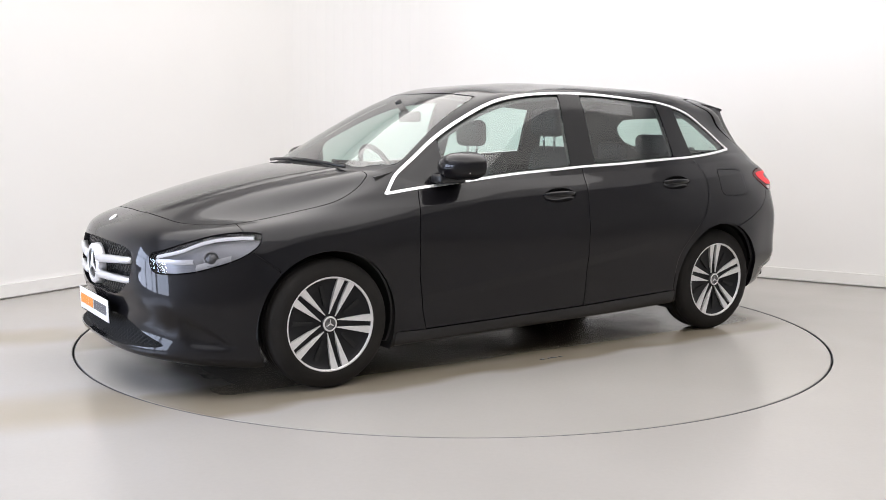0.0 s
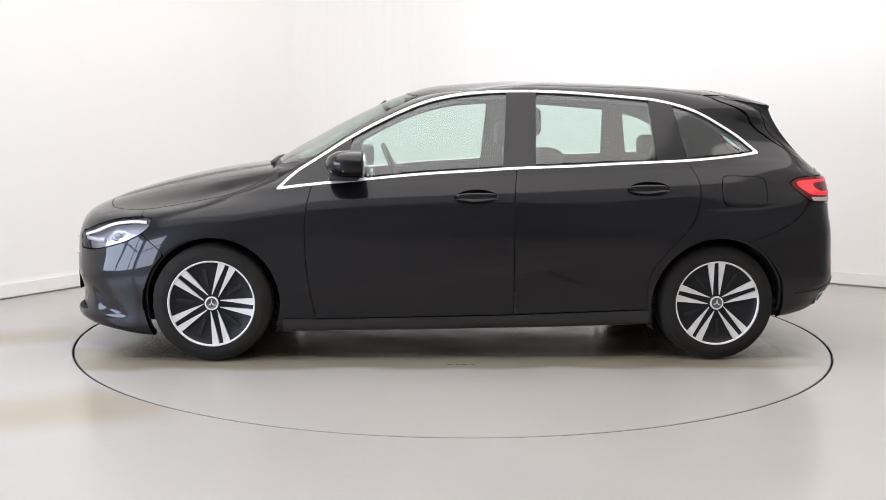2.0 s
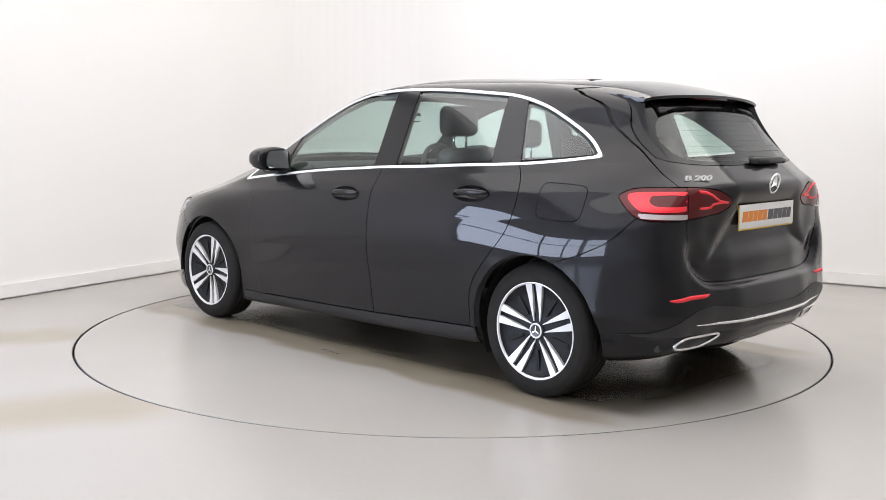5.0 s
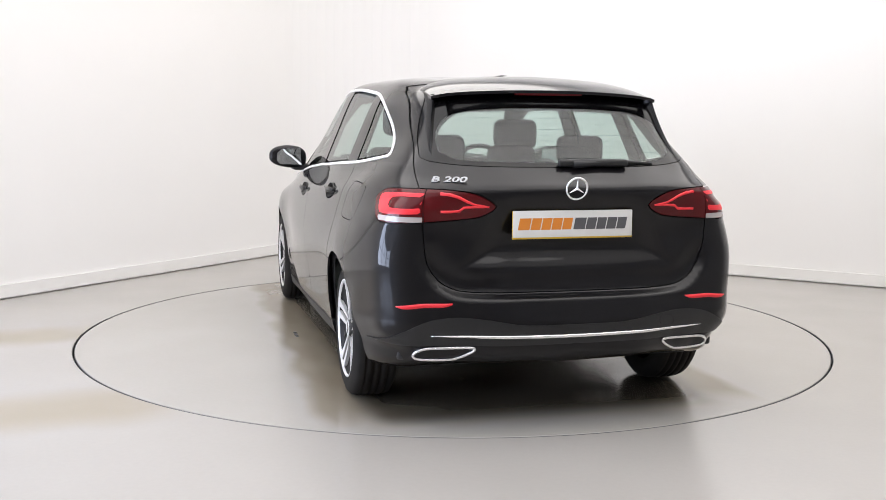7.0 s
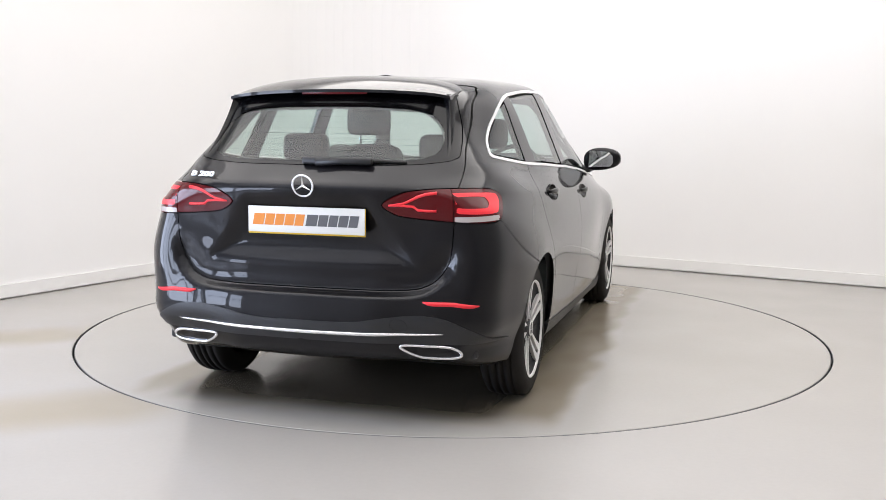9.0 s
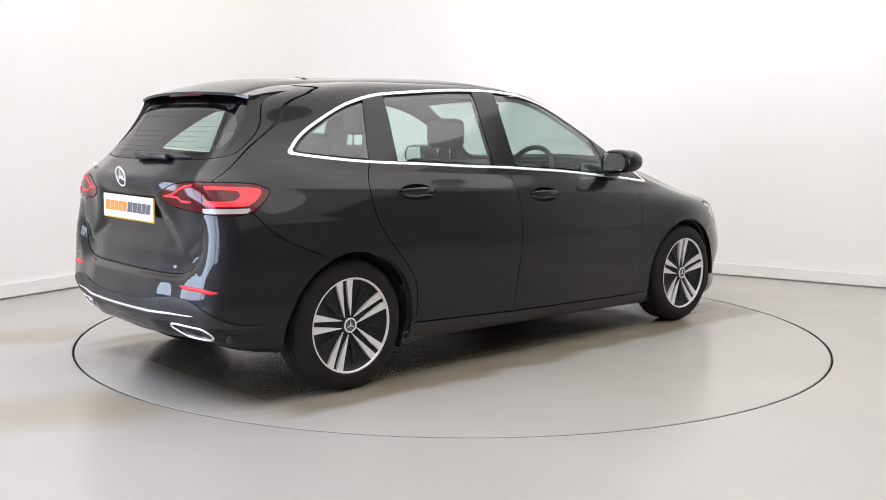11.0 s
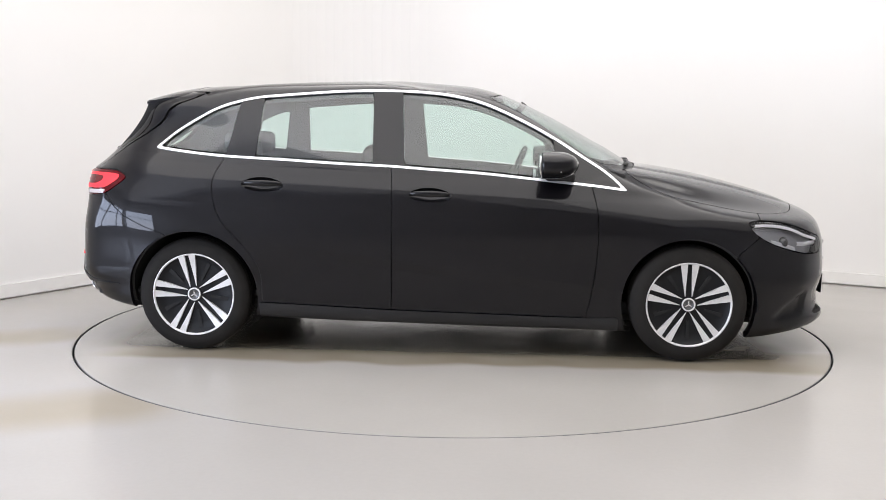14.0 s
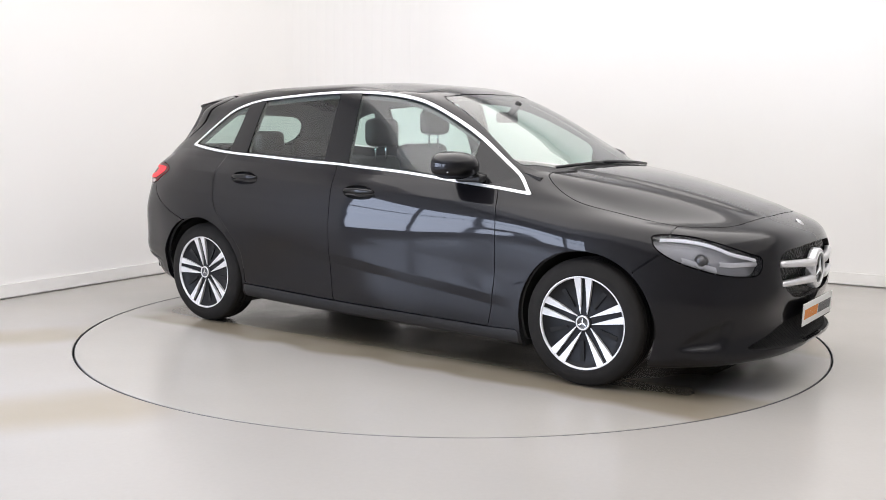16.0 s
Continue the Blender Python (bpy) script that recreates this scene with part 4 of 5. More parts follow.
# exhaust trims, reflectors, chrome strip on the tail
def near_mean(values, d2, n=8):
    """Mean of the values at the n nearest places, the nearer the heavier."""
    k = np.argpartition(d2, n)[:n]
    w = 1 / (d2[k] + 2e-5)
    v = values[k]
    return float((v * w).sum() / w.sum()) if v.ndim == 1 else (v * w[:, None]).sum(0) / w.sum()


def tail_x(y, z):
    """The tail's x at a place seen from behind."""
    S = MASTER.V[MASTER.V[:, 0] < -1.2]
    return near_mean(S[:, 0], (S[:, 1] - abs(y)) ** 2 + (S[:, 2] - z) ** 2)


def nose_x(y, z):
    S = MASTER.V[MASTER.V[:, 0] > 1.4]
    return near_mean(S[:, 0], (S[:, 1] - abs(y)) ** 2 + (S[:, 2] - z) ** 2)


for s in (1, -1):
    path = [(tail_x(y, z) - .006, s * y, z) for y, z in PIPE]
    ex = part("exhaust_trim", bm_tube(path, .0065, 8, True), CHROME, rear_bumper, "polished chrome exhaust surround")
    bm = bmesh.new()
    A = [bm.verts.new((x - .002, y, z)) for x, y, z in path]
    B = [bm.verts.new((x + .07, .54 * s + (y - .54 * s) * .8, .325 + (z - .325) * .7)) for x, y, z in path]
    for i in range(len(A)):
        bm.faces.new((A[i], A[(i + 1) % len(A)], B[(i + 1) % len(A)], B[i]))
    bm.faces.new(B)
    part("exhaust_opening", bm, DARK, ex, "dark exhaust opening")
    top_ = [(y, .539 + .004 - .012 * max(0, (y - .64) / .1)) for y in np.linspace(.518, .742, 12)]
    bot = [(y, z - .017 * (1 - abs((y - .63) / .118) ** 6)) for y, z in top_][::-1]
    o = [(tail_x(y, z) - .003, s * y, z) for y, z in top_ + bot]
    bm = bmesh.new()
    F = [bm.verts.new(p) for p in o]
    G = [bm.verts.new((p[0] + .012, p[1], p[2])) for p in o]
    n = len(o)
    for i in range(11):
        bm.faces.new((F[i], F[i + 1], F[n - 2 - i], F[n - 1 - i]))
    for i in range(n):
        bm.faces.new((F[i], G[i], G[(i + 1) % n], F[(i + 1) % n]))
    bmesh.ops.recalc_face_normals(bm, faces=list(bm.faces))
    part("reflector", bm, REDGLOW, rear_bumper, "slim red bumper reflector")
ys = np.linspace(-.605, .605, 41)
part("bumper_strip", bm_tube([(tail_x(y, .402 + .012 * (abs(y) / .6) ** 2) - .006, y, .400 + .011 * (abs(y) / .6) ** 2) for y in ys], [.0015 + .0065 * (1 - (abs(y) / .606) ** 4) for y in ys], 8), CHROME, rear_bumper, "slim chrome strip across the bumper")
TOW = [(-.455, .425), (-.395, .428), (-.393, .465), (-.445, .462)]
part("tow_cover", bm_tube([(tail_x(y, z) - .004, y, z) for y, z in curve(TOW, 4, True)], .0012, 5, True), DARK, rear_bumper, "seam of the towing eye cover")


# plate holders with their print
def text_part(name, body_, size, m, mat, parent, extrude=.0006, shear=0.0, bold=0.0, width=None, label=""):
    cu = bpy.data.curves.new(name, "FONT")
    cu.body, cu.size, cu.extrude, cu.shear, cu.offset = body_, size, extrude, shear, bold
    cu.align_x, cu.align_y = "CENTER", "CENTER"
    tmp = new(name, cu)
    me = bpy.data.meshes.new_from_object(tmp.evaluated_get(bpy.context.evaluated_depsgraph_get()))
    bpy.data.objects.remove(tmp)
    me.name = name
    if width:
        xs = [v.co.x for v in me.vertices]
        k = width / (max(xs) - min(xs))
        for v in me.vertices:
            v.co.x *= k
    me.materials.clear()
    me.materials.append(mat)
    ob = new(name, me)
    ob.parent = parent
    ob.matrix_local = m
    if label:
        tagged(ob, label)
    return ob


def number_plate(x, z, s, tilt):
    """A white dealer plate; s is +1 at the nose, -1 at the tail."""
    face = pose(x, 0, z, 90 - tilt, 0, 90 * s)
    holder = new("number_plate")
    holder.parent = car
    holder.matrix_local = face
    tagged(holder, "white dealer plate with orange and grey lettering")
    part("plate_base", bm_box(-.266, .266, -.059, .057, -.006, -.0005, .002), YELLOW if s < 0 else DARK, holder, "plate backing")
    part("plate_face", bm_box(-.264, .264, -.052, .058, -.002, .003, .0015), WHITEPLATE, holder)
    # the dealer's word mark, as on the plate
    for x0, mat_, lab in ((-.239, ORANGE, "slanted orange bars"), (.004, GREY, "slanted grey bars")):
        bm = bmesh.new()
        x = x0
        for w_ in (.050, .042, .040, .042, .040):
            lo = [bm.verts.new((x + dx + .2 * dy, dy + .003, .0032)) for dx, dy in ((0, -.024), (w_, -.024), (w_, .024), (0, .024))]
            hi = [bm.verts.new((v.co.x, v.co.y, .0040)) for v in lo]
            bm.faces.new(hi)
            bm.faces.new(lo[::-1])
            for k in range(4):
                bm.faces.new((lo[k], lo[(k + 1) % 4], hi[(k + 1) % 4], hi[k]))
            x += w_ + .0045
        part("lettering", bm, mat_, holder, lab, smooth=False)
    return holder


number_plate(-2.058, .856, -1, 1)
number_plate(2.232, .360, 1, -2)


# star badges: a ring with three arms
def star(name, x, z, r, s, parent, thick, ring, tilt=0):
    base = new(name)
    base.parent = parent
    base.matrix_local = pose(x, 0, z, 90 - tilt, 0, 90 * s)
    tagged(base, "chrome three-armed ring emblem")
    part("emblem_ring", bm_tube([(r * math.cos(a), r * math.sin(a), 0) for a in np.linspace(0, math.tau, 48, endpoint=False)], ring, 8, True), TRIM, base)
    for k in range(3):
        a = radians(90 + 120 * k)
        u, v = Vector((math.cos(a), math.sin(a), 0)), Vector((-math.sin(a), math.cos(a), 0))
        bm = bmesh.new()
        tip, l, rr, bk = u * r, v * r * .13 - u * r * .07, -v * r * .13 - u * r * .07, Vector((0, 0, thick))
        vs = [bm.verts.new(p) for p in (tip, l, rr, bk, Vector((0, 0, -thick)))]
        for f in ((0, 1, 3), (0, 3, 2), (0, 4, 1), (0, 2, 4), (1, 4, 2), (1, 2, 3)):
            bm.faces.new([vs[i] for i in f])
        bmesh.ops.recalc_face_normals(bm, faces=list(bm.faces))
        part("emblem_arm", bm, TRIM, base, smooth=False)
    return base


star("rear_emblem", tail_x(0, 1.005) - .008, 1.005, .045, -1, tailgate, .012, .0042, -12)
text_part("model_badge", "B 200", .030, pose(tail_x(.52, 1.04) - .014, .520, 1.040, 80, 0, -90 - math.degrees(math.atan2(tail_x(.60, 1.04) - tail_x(.45, 1.04), .15))), TRIM, tailgate, .003, .2, .0006, .148, "chrome model badge letters")


# grille: dark mesh, two bars and the large star
def lattice(name, poly, x_of, pitch, mat, parent, lab, depth):
    """A honeycomb-like net of crossing slanted wires behind an opening."""
    P = np.concatenate([poly, np.array(poly)[::-1] * (-1, 1)])
    y0, z0 = P.min(0)
    y1, z1 = P.max(0)
    bm = bmesh.new()
    seg = []
    for d in (1, -1):
        c = -1.5
        while c < 1.5:
            q = np.linspace(z0, z1, 26)
            yy = c + d * (q - z0) * 1.0
            ins = signed(yy, q, P) < -.002
            for i in range(25):
                if ins[i] and ins[i + 1]:
                    seg.append(((yy[i], q[i]), (yy[i + 1], q[i + 1])))
            c += pitch
    w = .0022
    for (ya, za), (yb, zb) in seg:
        xa, xb = x_of(ya, za) - depth, x_of(yb, zb) - depth
        t = Vector((0, yb - ya, zb - za)).normalized()
        nrm = Vector((0, -t.z, t.y)) * w
        a, b = Vector((xa, ya, za)), Vector((xb, yb, zb))
        vs = [bm.verts.new(p) for p in (a + nrm, b + nrm, b - nrm, a - nrm)]
        bm.faces.new(vs)
    return tagged(part(name, bm, mat, parent, lab, smooth=False), kind="stuff")


def backing(name, poly, x_of, depth, parent, lab):
    P = [(y, z) for y, z in np.concatenate([poly, np.array(poly)[::-1] * (-1, 1)])]
    bm = bmesh.new()
    B = [bm.verts.new((x_of(y, z) - .004, y, z)) for y, z in P]
    C = [bm.verts.new((x_of(y, z) - depth, y * .98, z)) for y, z in P]
    for i in range(len(P)):
        bm.faces.new((B[i], B[(i + 1) % len(P)], C[(i + 1) % len(P)], C[i]))
    bm.faces.new(C)
    part(name, bm, DARK, parent, lab)


backing("grille_well", GRILLE, nose_x, .07, front_bumper, "gloss black grille well")
backing("intake_well", INTAKE, nose_x, .07, front_bumper, "black lower intake")
lattice("grille_mesh", GRILLE, nose_x, .030, GLOSSBLACK, front_bumper, "dark diamond mesh of the grille", .030)
lattice("intake_mesh", INTAKE, nose_x, .030, DARK, front_bumper, "dark mesh of the lower intake", .022)
for s in (1, -1):
    for z_in, z_out, hh in ((.604, .624, .021), (.526, .528, .020)):
        bm = bmesh.new()
        rings = []
        for u in np.linspace(0, 1, 14):
            y = .085 + (.425 - .085) * u
            z = z_in + (z_out - z_in) * u
            h = hh * (1.0 - .25 * u) * (1 if u < .97 else .7)
            x = nose_x(y, z) + .016 - .022 * u
            rings.append([bm.verts.new((x + dx, s * y, z + dz)) for dx, dz in ((.004, h), (.014, h * .3), (.012, -h * .6), (.0, -h), (-.02, -h), (-.02, h))])
        for A, B in zip(rings, rings[1:]):
            for k in range(6):
                bm.faces.new((A[k], A[(k + 1) % 6], B[(k + 1) % 6], B[k]))
        bm.faces.new(rings[0])
        bm.faces.new(rings[-1])
        bmesh.ops.recalc_face_normals(bm, faces=list(bm.faces))
        part("grille_bar", bm, SILVER, front_bumper, "satin silver grille bar")
bm = bm_lathe([(.0, .0), (.070, .0), (.076, .004), (.084, .012), (.094, .012), (.100, .004), (.102, -.03)], 64, axis="z")
plinth = part("emblem_plinth", bm, SILVER, front_bumper, "satin silver emblem surround")
plinth.matrix_local = pose(2.222, 0, .567, 90, 0, 90)
bm = bm_lathe([(.0, .0035), (.074, .0035), (.076, .0)], 48, axis="z")
dsk = part("emblem_disc", bm, GLOSSBLACK, plinth, "gloss black emblem disc")
star("front_emblem", 2.232, .567, .078, 1, front_bumper, .010, .005, 0)
bm = bm_lathe([(.0, .004), (.022, .003), (.026, .0)], 32, axis="z")
bd = part("bonnet_badge", bm, SILVER, front_bumper, "small round silver bonnet badge")
bd.matrix_local = pose(nose_x(0, .79) + .002, 0, .79, 40, 0, 90)

# headlamp units behind clear lenses
for s in (1, -1):
    sk = lamp_skin if s > 0 else lamp_skin.mirrored()
    lamp = new("headlamp")
    lamp.parent = car
    tagged(lamp, "clear headlamp with dark projector and white light strip")
    sk.offset(-.001).build("lens", LENS, lamp, "clear headlamp lens", 0.004)
    sk.offset(-.05).build("housing", LAMPGREY, lamp, "grey lamp reflector bowl", 0.0)
    m = sk.slab(.062)
    rim_only = Skin(m.V, m.F[len(sk.F):], m.N)
    rim_only.build("bezel", GLOSSBLACK, lamp, "dark lamp bezel", 0.0)
    # brow light strip under the upper edge
    def strip(name, pts, w, d, mat, lab):
        bm = bmesh.new()
        rows = []
        for q, z in pts:
            S = lamp_skin
            d2 = (S.V[:, 1] - S.V[:, 0] - q) ** 2 + (S.V[:, 2] - z) ** 2
            p, n = near_mean(S.V, d2, 14), near_mean(S.N, d2, 14)
            p = p - n * d
            rows.append([bm.verts.new((p[0] + a, s * p[1], p[2] + b)) for a, b in ((0, w), (.006, 0), (0, -w))])
        for A, B in zip(rows, rows[1:]):
            bm.faces.new((A[0], A[1], B[1], B[0]))
            bm.faces.new((A[1], A[2], B[2], B[1]))
        bmesh.ops.recalc_face_normals(bm, faces=list(bm.faces))
        part(name, bm, mat, lamp, lab)
    strip("light_strip", curve([(-.92, .742), (-1.05, .742), (-1.2, .724), (-1.36, .684), (-1.52, .655)], 5), .008, .012, DAYLAMP, "bright daytime light strip")
    strip("light_guide", curve([(-1.54, .640), (-1.46, .638), (-1.36, .636), (-1.27, .640)], 4), .011, .028, SILVER, "silver inner light guide")
    k = np.argsort((lamp_skin.V[:, 1] - lamp_skin.V[:, 0] + 1.16) ** 2 + (lamp_skin.V[:, 2] - .655) ** 2)[:4]
    p, n = lamp_skin.V[k].mean(0), lamp_skin.N[k].mean(0)
    c = p - n * .05
    bm = bmesh.new()
    bmesh.ops.create_uvsphere(bm, u_segments=24, v_segments=14, radius=.030)
    for v in bm.verts:
        v.co += Vector((c[0], s * c[1], c[2]))
    part("projector", bm, GREYCAP, lamp, "dark glass projector lens")
    bm = bm_lathe([(.028, .0), (.036, .008), (.039, .014), (.037, .016), (.030, .008)], 32, axis="z")
    pr = part("projector_bezel", bm, LAMPGREY, lamp, "grey projector surround")
    d3 = Vector((n[0], s * n[1], n[2])).to_track_quat("Z", "Y").to_matrix().to_4x4()
    pr.matrix_local = Matrix.Translation((c[0], s * c[1], c[2])) @ d3
    strip("reflector_blade", curve([(-1.03, .655), (-1.10, .640), (-1.18, .622), (-1.25, .610)], 4), .016, .035, SILVER, "silver reflector blade")

# tail lamps: outer unit on the wing, inner unit on the tailgate
SEAM = -1.383
for s in (1, -1):
    for outer in (True, False):
        S = tail_skin.cut((SEAM + .002 - (tail_skin.V[:, 0] + tail_skin.V[:, 1])) if outer else ((tail_skin.V[:, 0] + tail_skin.V[:, 1]) - SEAM + .002))
        lamp = new("tail_lamp")
        lamp.parent = car if outer else tailgate
        tagged(lamp, "red tail lamp with bright light bars")
        sk = S if s > 0 else S.mirrored()
        sk.offset(.002).build("lens", DARKRED, lamp, "smoked red tail lamp lens", 0.014)

        def band(name, poly, mat, lab, lift):
            q = S.cut(signed(S.V[:, 0] + S.V[:, 1], S.V[:, 2], poly))
            if len(q.F):
                (q if s > 0 else q.mirrored()).offset(lift).build(name, mat, lamp, lab, 0.003)
        if outer:
            ringo = curve([(-1.035, .955), (-1.08, .978), (-1.36, .984), (-1.372, .97), (-1.372, .915), (-1.355, .902), (-1.12, .900), (-1.07, .915)], 4, True)
            holeo = curve([(-1.15, .950), (-1.18, .966), (-1.36, .968), (-1.366, .945), (-1.36, .925), (-1.20, .922), (-1.16, .93)], 4, True)
            q = S.cut(np.maximum(signed(S.V[:, 0] + S.V[:, 1], S.V[:, 2], ringo), -signed(S.V[:, 0] + S.V[:, 1], S.V[:, 2], holeo)))
            (q if s > 0 else q.mirrored()).offset(.0035).build("light_bar", REDGLOW, lamp, "bright red light loop", 0.003)
            band("indicator", [(-1.09, .871), (-1.378, .867), (-1.378, .889), (-1.075, .892)], RIBBED, "clear ribbed indicator strip", .0035)
        else:
            for path, rad in (([(.562, .984), (.51, .979), (.468, .968), (.43, .952), (.398, .941), (.36, .936), (.322, .932)], [.0075, .007, .0065, .006, .005, .0045, .003]),
                              ([(.562, .912), (.51, .912), (.468, .914), (.447, .928), (.40, .931), (.36, .931), (.322, .930)], [.006, .006, .006, .006, .0055, .005, .003])):
                bm = bm_tube([(tail_x(.562 - .82 * (.562 - y), z) - .001, s * (.562 - .82 * (.562 - y)), z) for y, z in path], rad, 8)
                part("light_bar", bm, REDGLOW, lamp, "bright red light bar")

# roof spoiler
def roof_z(x, y):
    S = MASTER.V[MASTER.V[:, 2] > 1.3]
    return near_mean(S[:, 2], (S[:, 0] - x) ** 2 + (S[:, 1] - abs(y)) ** 2)


bm = bmesh.new()
grid_t, grid_b = [], []
NY, NX = 41, 14
for i in range(NY):
    y = -.525 + 1.05 * i / (NY - 1)
    w = abs(y) / .525
    x0, x1 = -1.43, -1.752 + .045 * w ** 2.4
    z_start, z_end = roof_z(x0, abs(y)) + .002 - .010 * w ** 10, 1.414 - .075 * y * y - .010 * w ** 10
    rowt, rowb = [], []
    for j in range(NX):
        u = j / (NX - 1)
        x = x0 + (x1 - x0) * u
        zt = z_start + (z_end - z_start) * u ** 1.15 + .006 * math.sin(math.pi * u)
        rowt.append(bm.verts.new((x, y, zt)))
        rowb.append(bm.verts.new((x, y, zt - .013 - .05 * (1 - u) ** .8)))
    grid_t.append(rowt)
    grid_b.append(rowb)
for i in range(NY - 1):
    for j in range(NX - 1):
        bm.faces.new((grid_t[i][j], grid_t[i + 1][j], grid_t[i + 1][j + 1], grid_t[i][j + 1]))
        bm.faces.new((grid_b[i][j], grid_b[i][j + 1], grid_b[i + 1][j + 1], grid_b[i + 1][j]))
    for j, rev in ((0, False), (NX - 1, True)):
        q = (grid_t[i][j], grid_b[i][j], grid_b[i + 1][j], grid_t[i + 1][j])
        bm.faces.new(q[::-1] if rev else q)
for i in (0, NY - 1):
    for j in range(NX - 1):
        bm.faces.new((grid_t[i][j], grid_t[i][j + 1], grid_b[i][j + 1], grid_b[i][j]))
bmesh.ops.recalc_face_normals(bm, faces=list(bm.faces))
sp = part("spoiler", bm, PAINT, tailgate, "black painted roof spoiler")
sp.data.set_sharp_from_angle(angle=radians(40))
part("brake_light", bm_box(-1.745, -1.72, -.155, .155, 1.391, 1.405, .003), DARKRED, sp, "slim red high brake light")

# side fins that carry the spoiler down along the rear screen
for s in (1, -1):
    bm = bmesh.new()
    rows_ = []
    foot = tail_x(.565, 1.115)
    for k in range(13):
        u = k / 12
        z = 1.392 - .277 * u
        yt = .512 + .050 * u
        xt = -1.700 + (foot - .004 + 1.700) * u ** 1.5
        yo, yi = yt + .022 - .006 * u, yt - .05 + .035 * u
        rows_.append([bm.verts.new((x, s * y, z)) for x, y in ((tail_x(yo, z) + .03, yo), (xt + .012, yt + .007), (xt, yt), (xt + .006, yt - .008), (tail_x(yi, z) + .03, yi))])
    for a, b in zip(rows_, rows_[1:]):
        for k in range(5):
            bm.faces.new((a[k], a[(k + 1) % 5], b[(k + 1) % 5], b[k]))
    bm.faces.new(rows_[0])
    bm.faces.new(rows_[-1][::-1])
    bmesh.ops.recalc_face_normals(bm, faces=list(bm.faces))
    part("side_fin", bm, GLOSSBLACK, sp, "gloss black spoiler side fin").data.set_sharp_from_angle(angle=radians(50))

# dark band along the rear screen's top: print plus the spoiler's painted shade
bm = bmesh.new()
cols = []
for k in range(25):
    y = -.46 + .92 * k / 24
    low = 1.338 - .035 * (abs(y) / .46) ** 4
    cols.append([bm.verts.new((tail_x(y, z) - .004, y, z)) for z in np.linspace(1.395, low, 4)])
for a, b in zip(cols, cols[1:]):
    for k in range(3):
        bm.faces.new((a[k], b[k], b[k + 1], a[k + 1]))
bmesh.ops.solidify(bm, geom=list(bm.faces), thickness=.002)
bmesh.ops.recalc_face_normals(bm, faces=list(bm.faces))
part("screen_band", bm, GLOSSBLACK, tailgate, "dark band on the rear screen, print and painted spoiler shade")

# rear wiper
part("wiper_arm", bm_tube([(-1.995, -.02, 1.100), (-1.985, -.15, 1.106), (-1.962, -.28, 1.108), (-1.94, -.405, 1.102)], [.016, .013, .009, .006], 8), PLASTIC, tailgate, "black rear wiper arm")
part("wiper_blade", bm_box(-1.998, -1.972, -.27, .045, 1.090, 1.122, .01), PLASTIC, tailgate, "black rear wiper cover")
# windscreen wipers
for pts in ([(1.075, .48, 1.045), (1.085, .30, 1.058), (1.09, .05, 1.067), (1.085, -.12, 1.069)], [(1.08, .02, 1.06), (1.08, -.2, 1.066), (1.06, -.42, 1.058), (1.03, -.55, 1.05)]):
    part("wiper", bm_tube(pts, .009, 6), PLASTIC, car, "black windscreen wiper")
# shark fin
bm = bmesh.new()
prof = [(-.94, 0), (-.98, .018), (-1.03, .036), (-1.07, .042), (-1.085, .03), (-1.09, 0)]
zb = roof_z(-1.0, 0) - .004
L = [bm.verts.new((x, .004 + .018 * (1 - h / .045), zb + h * .08)) for x, h in prof]
Rr = [bm.verts.new((x, -.004 - .018 * (1 - h / .045), zb + h * .08)) for x, h in prof]
bm.faces.new(L)
bm.faces.new(Rr[::-1])
for i in range(len(L)):
    bm.faces.new((L[i], Rr[i], Rr[(i + 1) % len(L)], L[(i + 1) % len(L)]))
bmesh.ops.recalc_face_normals(bm, faces=list(bm.faces))
part("roof_aerial", bm, PAINT, car, "low black roof aerial")

# door mirrors
for s in (1, -1):
    bm = bmesh.new()
    bmesh.ops.create_uvsphere(bm, u_segments=40, v_segments=24, radius=1)
    for v in bm.verts:
        x, y, z = v.co
        e = lambda q, p: math.copysign(abs(q) ** p, q)
        X, Y, Z = e(x, .8), e(y, .7), e(z, .75)
        taper = 1 - .22 * max(0, Y) - .10 * max(0, -Z)
        X = X * taper if X > 0 else -.40 * abs(x) ** .22
        v.co = Vector((.605 + .145 * X, s * (.902 + .118 * Y), 1.049 + (.080 if Z > 0 else .064) * Z * (1 - .18 * max(0, Y)) + .006 * Y))
    mir = part("door_mirror", bm, PAINT, car, "black painted door mirror")
    part("mirror_glass", bm_prism([(.818 * s, 1.004), (.955 * s, 1.008), (.975 * s, 1.03), (.972 * s, 1.078), (.945 * s, 1.104), (.825 * s, 1.110)], .5455, .551, lambda u, v, d: (d, u, v)), MIRROR, mir, "silvered mirror glass", smooth=False)
    part("mirror_foot", bm_box(.58, .74, s * .80 - .03, s * .80 + .07, .968, 1.012, .014), PLASTIC, mir, "black mirror foot")
    part("mirror_indicator", bm_tube([(.722, s * .87, 1.024), (.714, s * .92, 1.025), (.690, s * .970, 1.026), (.650, s * 1.004, 1.027)], .005, 6), SILVER, mir, "clear side indicator strip")


# ---------- cabin ----------
def cushion(x0, x1, y0, y1, z0, z1, r):
    return bm_box(x0, x1, y0, y1, z0, z1, r, 4)


def tilt(bm, cx, cz, deg):
    c, s_ = math.cos(radians(deg)), math.sin(radians(deg))
    for v in bm.verts:
        x, z = v.co.x - cx, v.co.z - cz
        v.co.x, v.co.z = cx + c * x + s_ * z, cz - s_ * x + c * z
    return bm


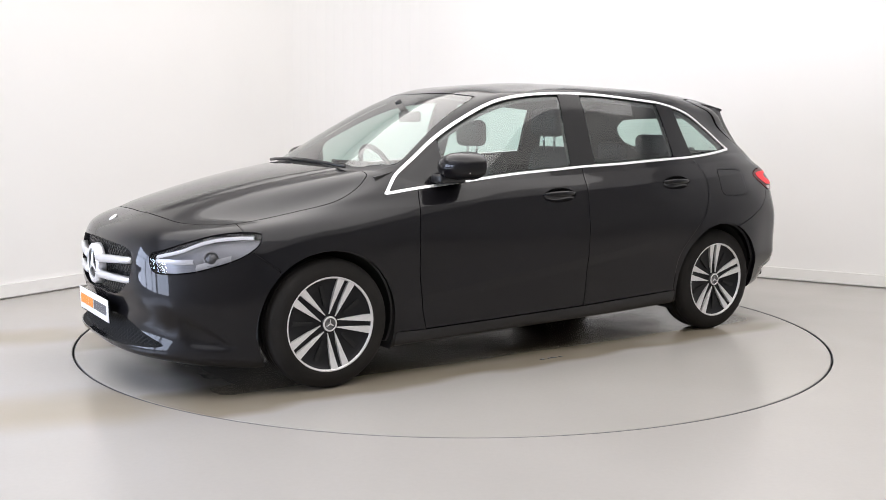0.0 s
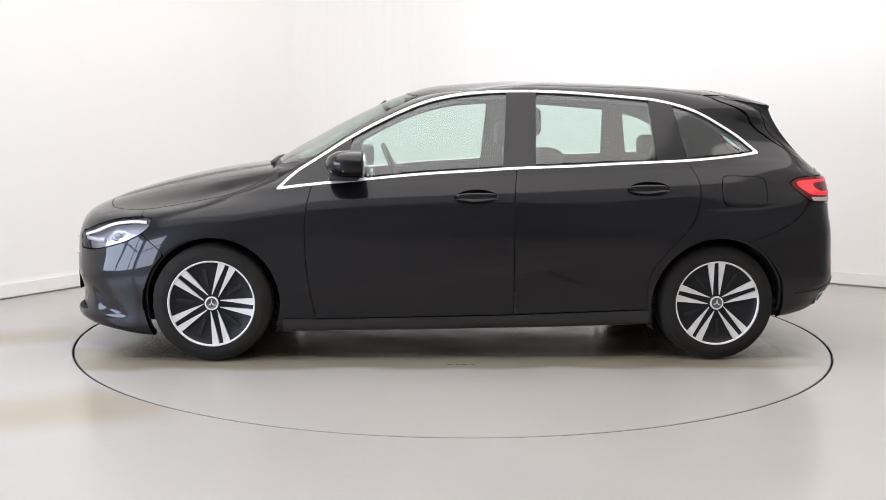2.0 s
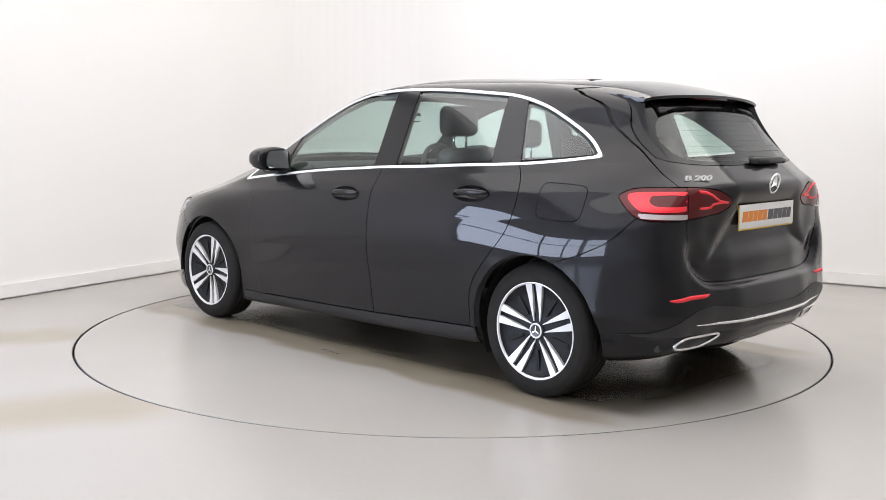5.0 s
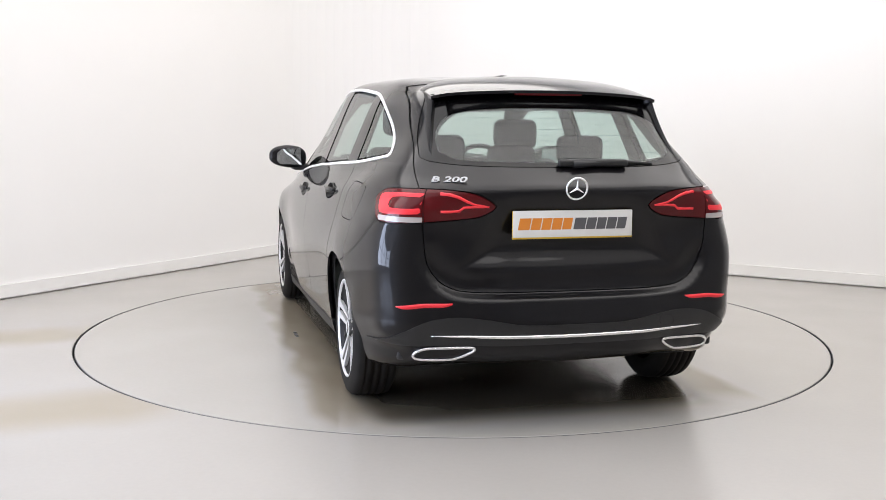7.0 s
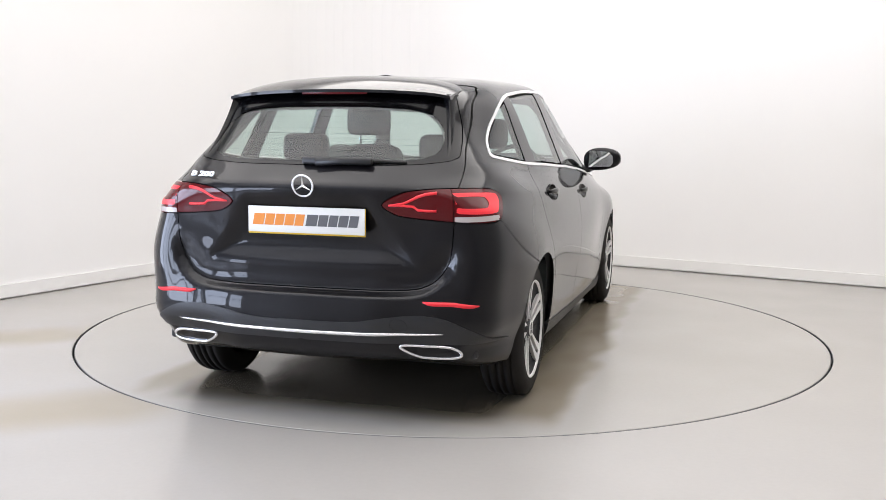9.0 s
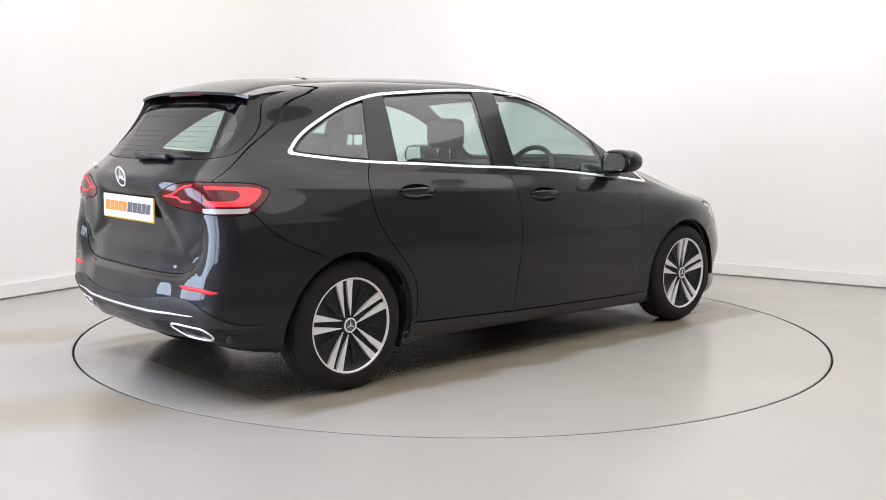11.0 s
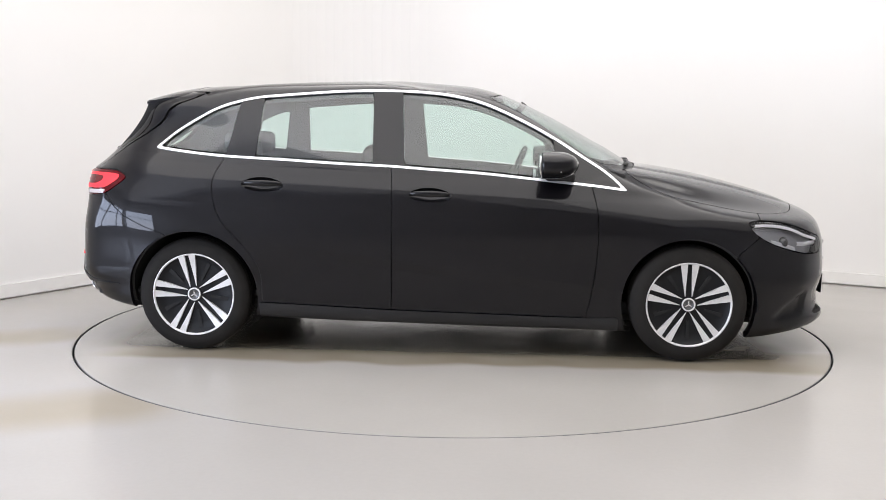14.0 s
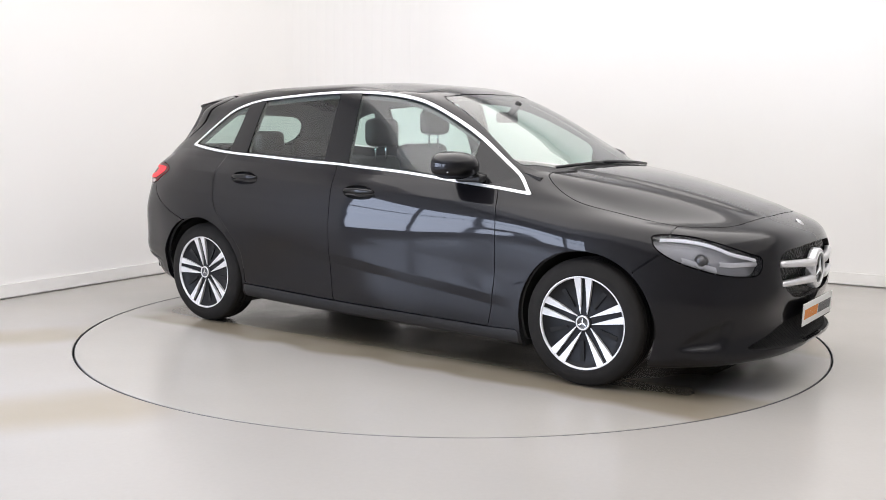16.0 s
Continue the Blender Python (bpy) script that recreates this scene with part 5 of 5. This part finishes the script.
def seat(x, y, hz, w):
    st = new("seat")
    st.parent = car
    tagged(st, "black leather front seat with headrest")
    part("seat_base", cushion(x + .10, x + .62, y - w, y + w, .42, .60, .06), LEATHER, st)
    part("backrest", tilt(cushion(x - .07, x + .07, y - w * .95, y + w * .95, .55, hz - .10, .06), x + .12, .55, -14), LEATHER, st)
    for d in (-.05, .05):
        part("headrest_post", bm_tube([(x - .045, y + d, hz - .17), (x - .045, y + d, hz - .04)], .007, 6), CHROME, st)
    part("headrest", cushion(x - .085, x + .015, y - .13, y + .13, hz - .085, hz + .085, .045), LEATHER, st)


seat(-.26, -.34, 1.215, .25)
seat(-.35, .34, 1.285, .25)
bench = new("rear_bench")
bench.parent = car
tagged(bench, "black leather rear bench with three headrests")
part("seat_base", cushion(-1.10, -.62, -.62, .62, .42, .62, .07), LEATHER, bench)
part("backrest", tilt(cushion(-1.18, -1.04, -.62, .62, .55, 1.06, .06), -1.1, .55, -14), LEATHER, bench)
for y, z in ((-.36, 1.15), (0, 1.10), (.36, 1.15)):
    part("headrest", cushion(-1.28, -1.19, y - .12, y + .12, z - .075, z + .065, .04), LEATHER, bench)
part("parcel_shelf", bm_box(-1.90, -1.30, -.56, .56, 1.0, 1.02, .008), CABIN, car, "dark fabric parcel shelf")
# dashboard
bm = bmesh.new()
prof = [(1.02, 1.0), (.92, 1.025), (.74, 1.02), (.62, .99), (.56, .93), (.55, .80), (.62, .62), (.72, .5), (1.0, .5)]
L = [bm.verts.new((x, .70, z)) for x, z in prof]
Rr = [bm.verts.new((x, -.70, z)) for x, z in prof]
bm.faces.new(L)
bm.faces.new(Rr[::-1])
for i in range(len(prof)):
    bm.faces.new((L[i], Rr[i], Rr[(i + 1) % len(prof)], L[(i + 1) % len(prof)]))
bmesh.ops.recalc_face_normals(bm, faces=list(bm.faces))
dash = part("dashboard", bm, CABIN, car, "dark soft-touch dashboard", smooth=False)
part("display", bm_box(.575, .59, -.62, .06, .93, 1.045, .006), GLOSSBLACK, dash, "wide black display screen")
for y in (.58, .12, .0, -.12, -.58):
    bm = bm_lathe([(.0, .0), (.030, .0), (.034, .006), (.042, .006), (.045, -.01)], 24, axis="z")
    v_ = part("air_vent", bm, SILVER, dash, "round silver air vent")
    v_.matrix_local = pose(.552, y, .885 if abs(y) < .2 else .93, 0, -90, 0)
whl = new("steering_wheel")
whl.parent = car
tagged(whl, "black leather steering wheel")
whl.matrix_local = pose(.40, -.35, .965, 0, -66, 0)
part("wheel_rim", bm_tube([(.182 * math.cos(a), .182 * math.sin(a), 0) for a in np.linspace(0, math.tau, 40, endpoint=False)], .016, 8, True), LEATHER, whl)
part("wheel_hub", bm_box(-.06, .06, -.075, .075, -.02, .03, .02), LEATHER, whl)
for a in (0, 90, -90):
    c, s_ = math.cos(radians(a + 180)), math.sin(radians(a + 180))
    part("wheel_spoke", bm_tube([(.05 * c, .05 * s_, 0), (.178 * c, .178 * s_, 0)], .014, 6), SILVER, whl)
im = part("inside_mirror", bm_box(.375, .405, -.105, .105, 1.28, 1.342, .012), PLASTIC, car, "black inside mirror")
part("mirror_glass", bm_box(.371, .376, -.098, .098, 1.287, 1.335, .002), MIRROR, im, "silvered mirror glass")
part("mirror_stalk", bm_tube([(.41, 0, 1.33), (.45, 0, 1.37), (.47, 0, 1.40)], .02, 8), PLASTIC, im)
part("cabin_floor", bm_box(-1.95, 1.0, -.72, .72, .29, .33, .01), CABIN, car, "dark cabin carpet")

# heating wires across the rear screen
for k in range(9):
    z = 1.125 + .024 * k
    w = .47 - .9 * max(0, z - 1.22)
    part("heating_wire", bm_tube([(tail_x(y, z) - .001, y, z) for y in np.linspace(-w, w, 13)], .00035, 4), DARK, tailgate, "thin dark heating wire")


# ---------- motion: the turntable carries the car round ----------
RATE, START, OX, OY = -15.477, 213.656, -0.038, 0.0550
DRIFT = ((0.0, 0.5), (1.5, 0.4), (3.7, -0.2), (5.8, -0.22), (7.0, 0.0), (9.7, 0.12), (12.0, 0.0), (13.0, -0.12), (14.0, -0.25), (15.0, -0.38), (16.0, -0.48))


def motions():
    rows_car, rows_disc = [], []
    for k in range(33):
        t = k * 0.5
        a = START + RATE * t + float(np.interp(t, [d[0] for d in DRIFT], [d[1] for d in DRIFT]))
        m = pose(0, 0, 0, 0, 0, a)
        rows_disc.append((t, m))
        rows_car.append((t, m @ pose(OX, OY, 0.0)))
    walk(turntable, rows_disc)
    walk(car, rows_car)


motions()
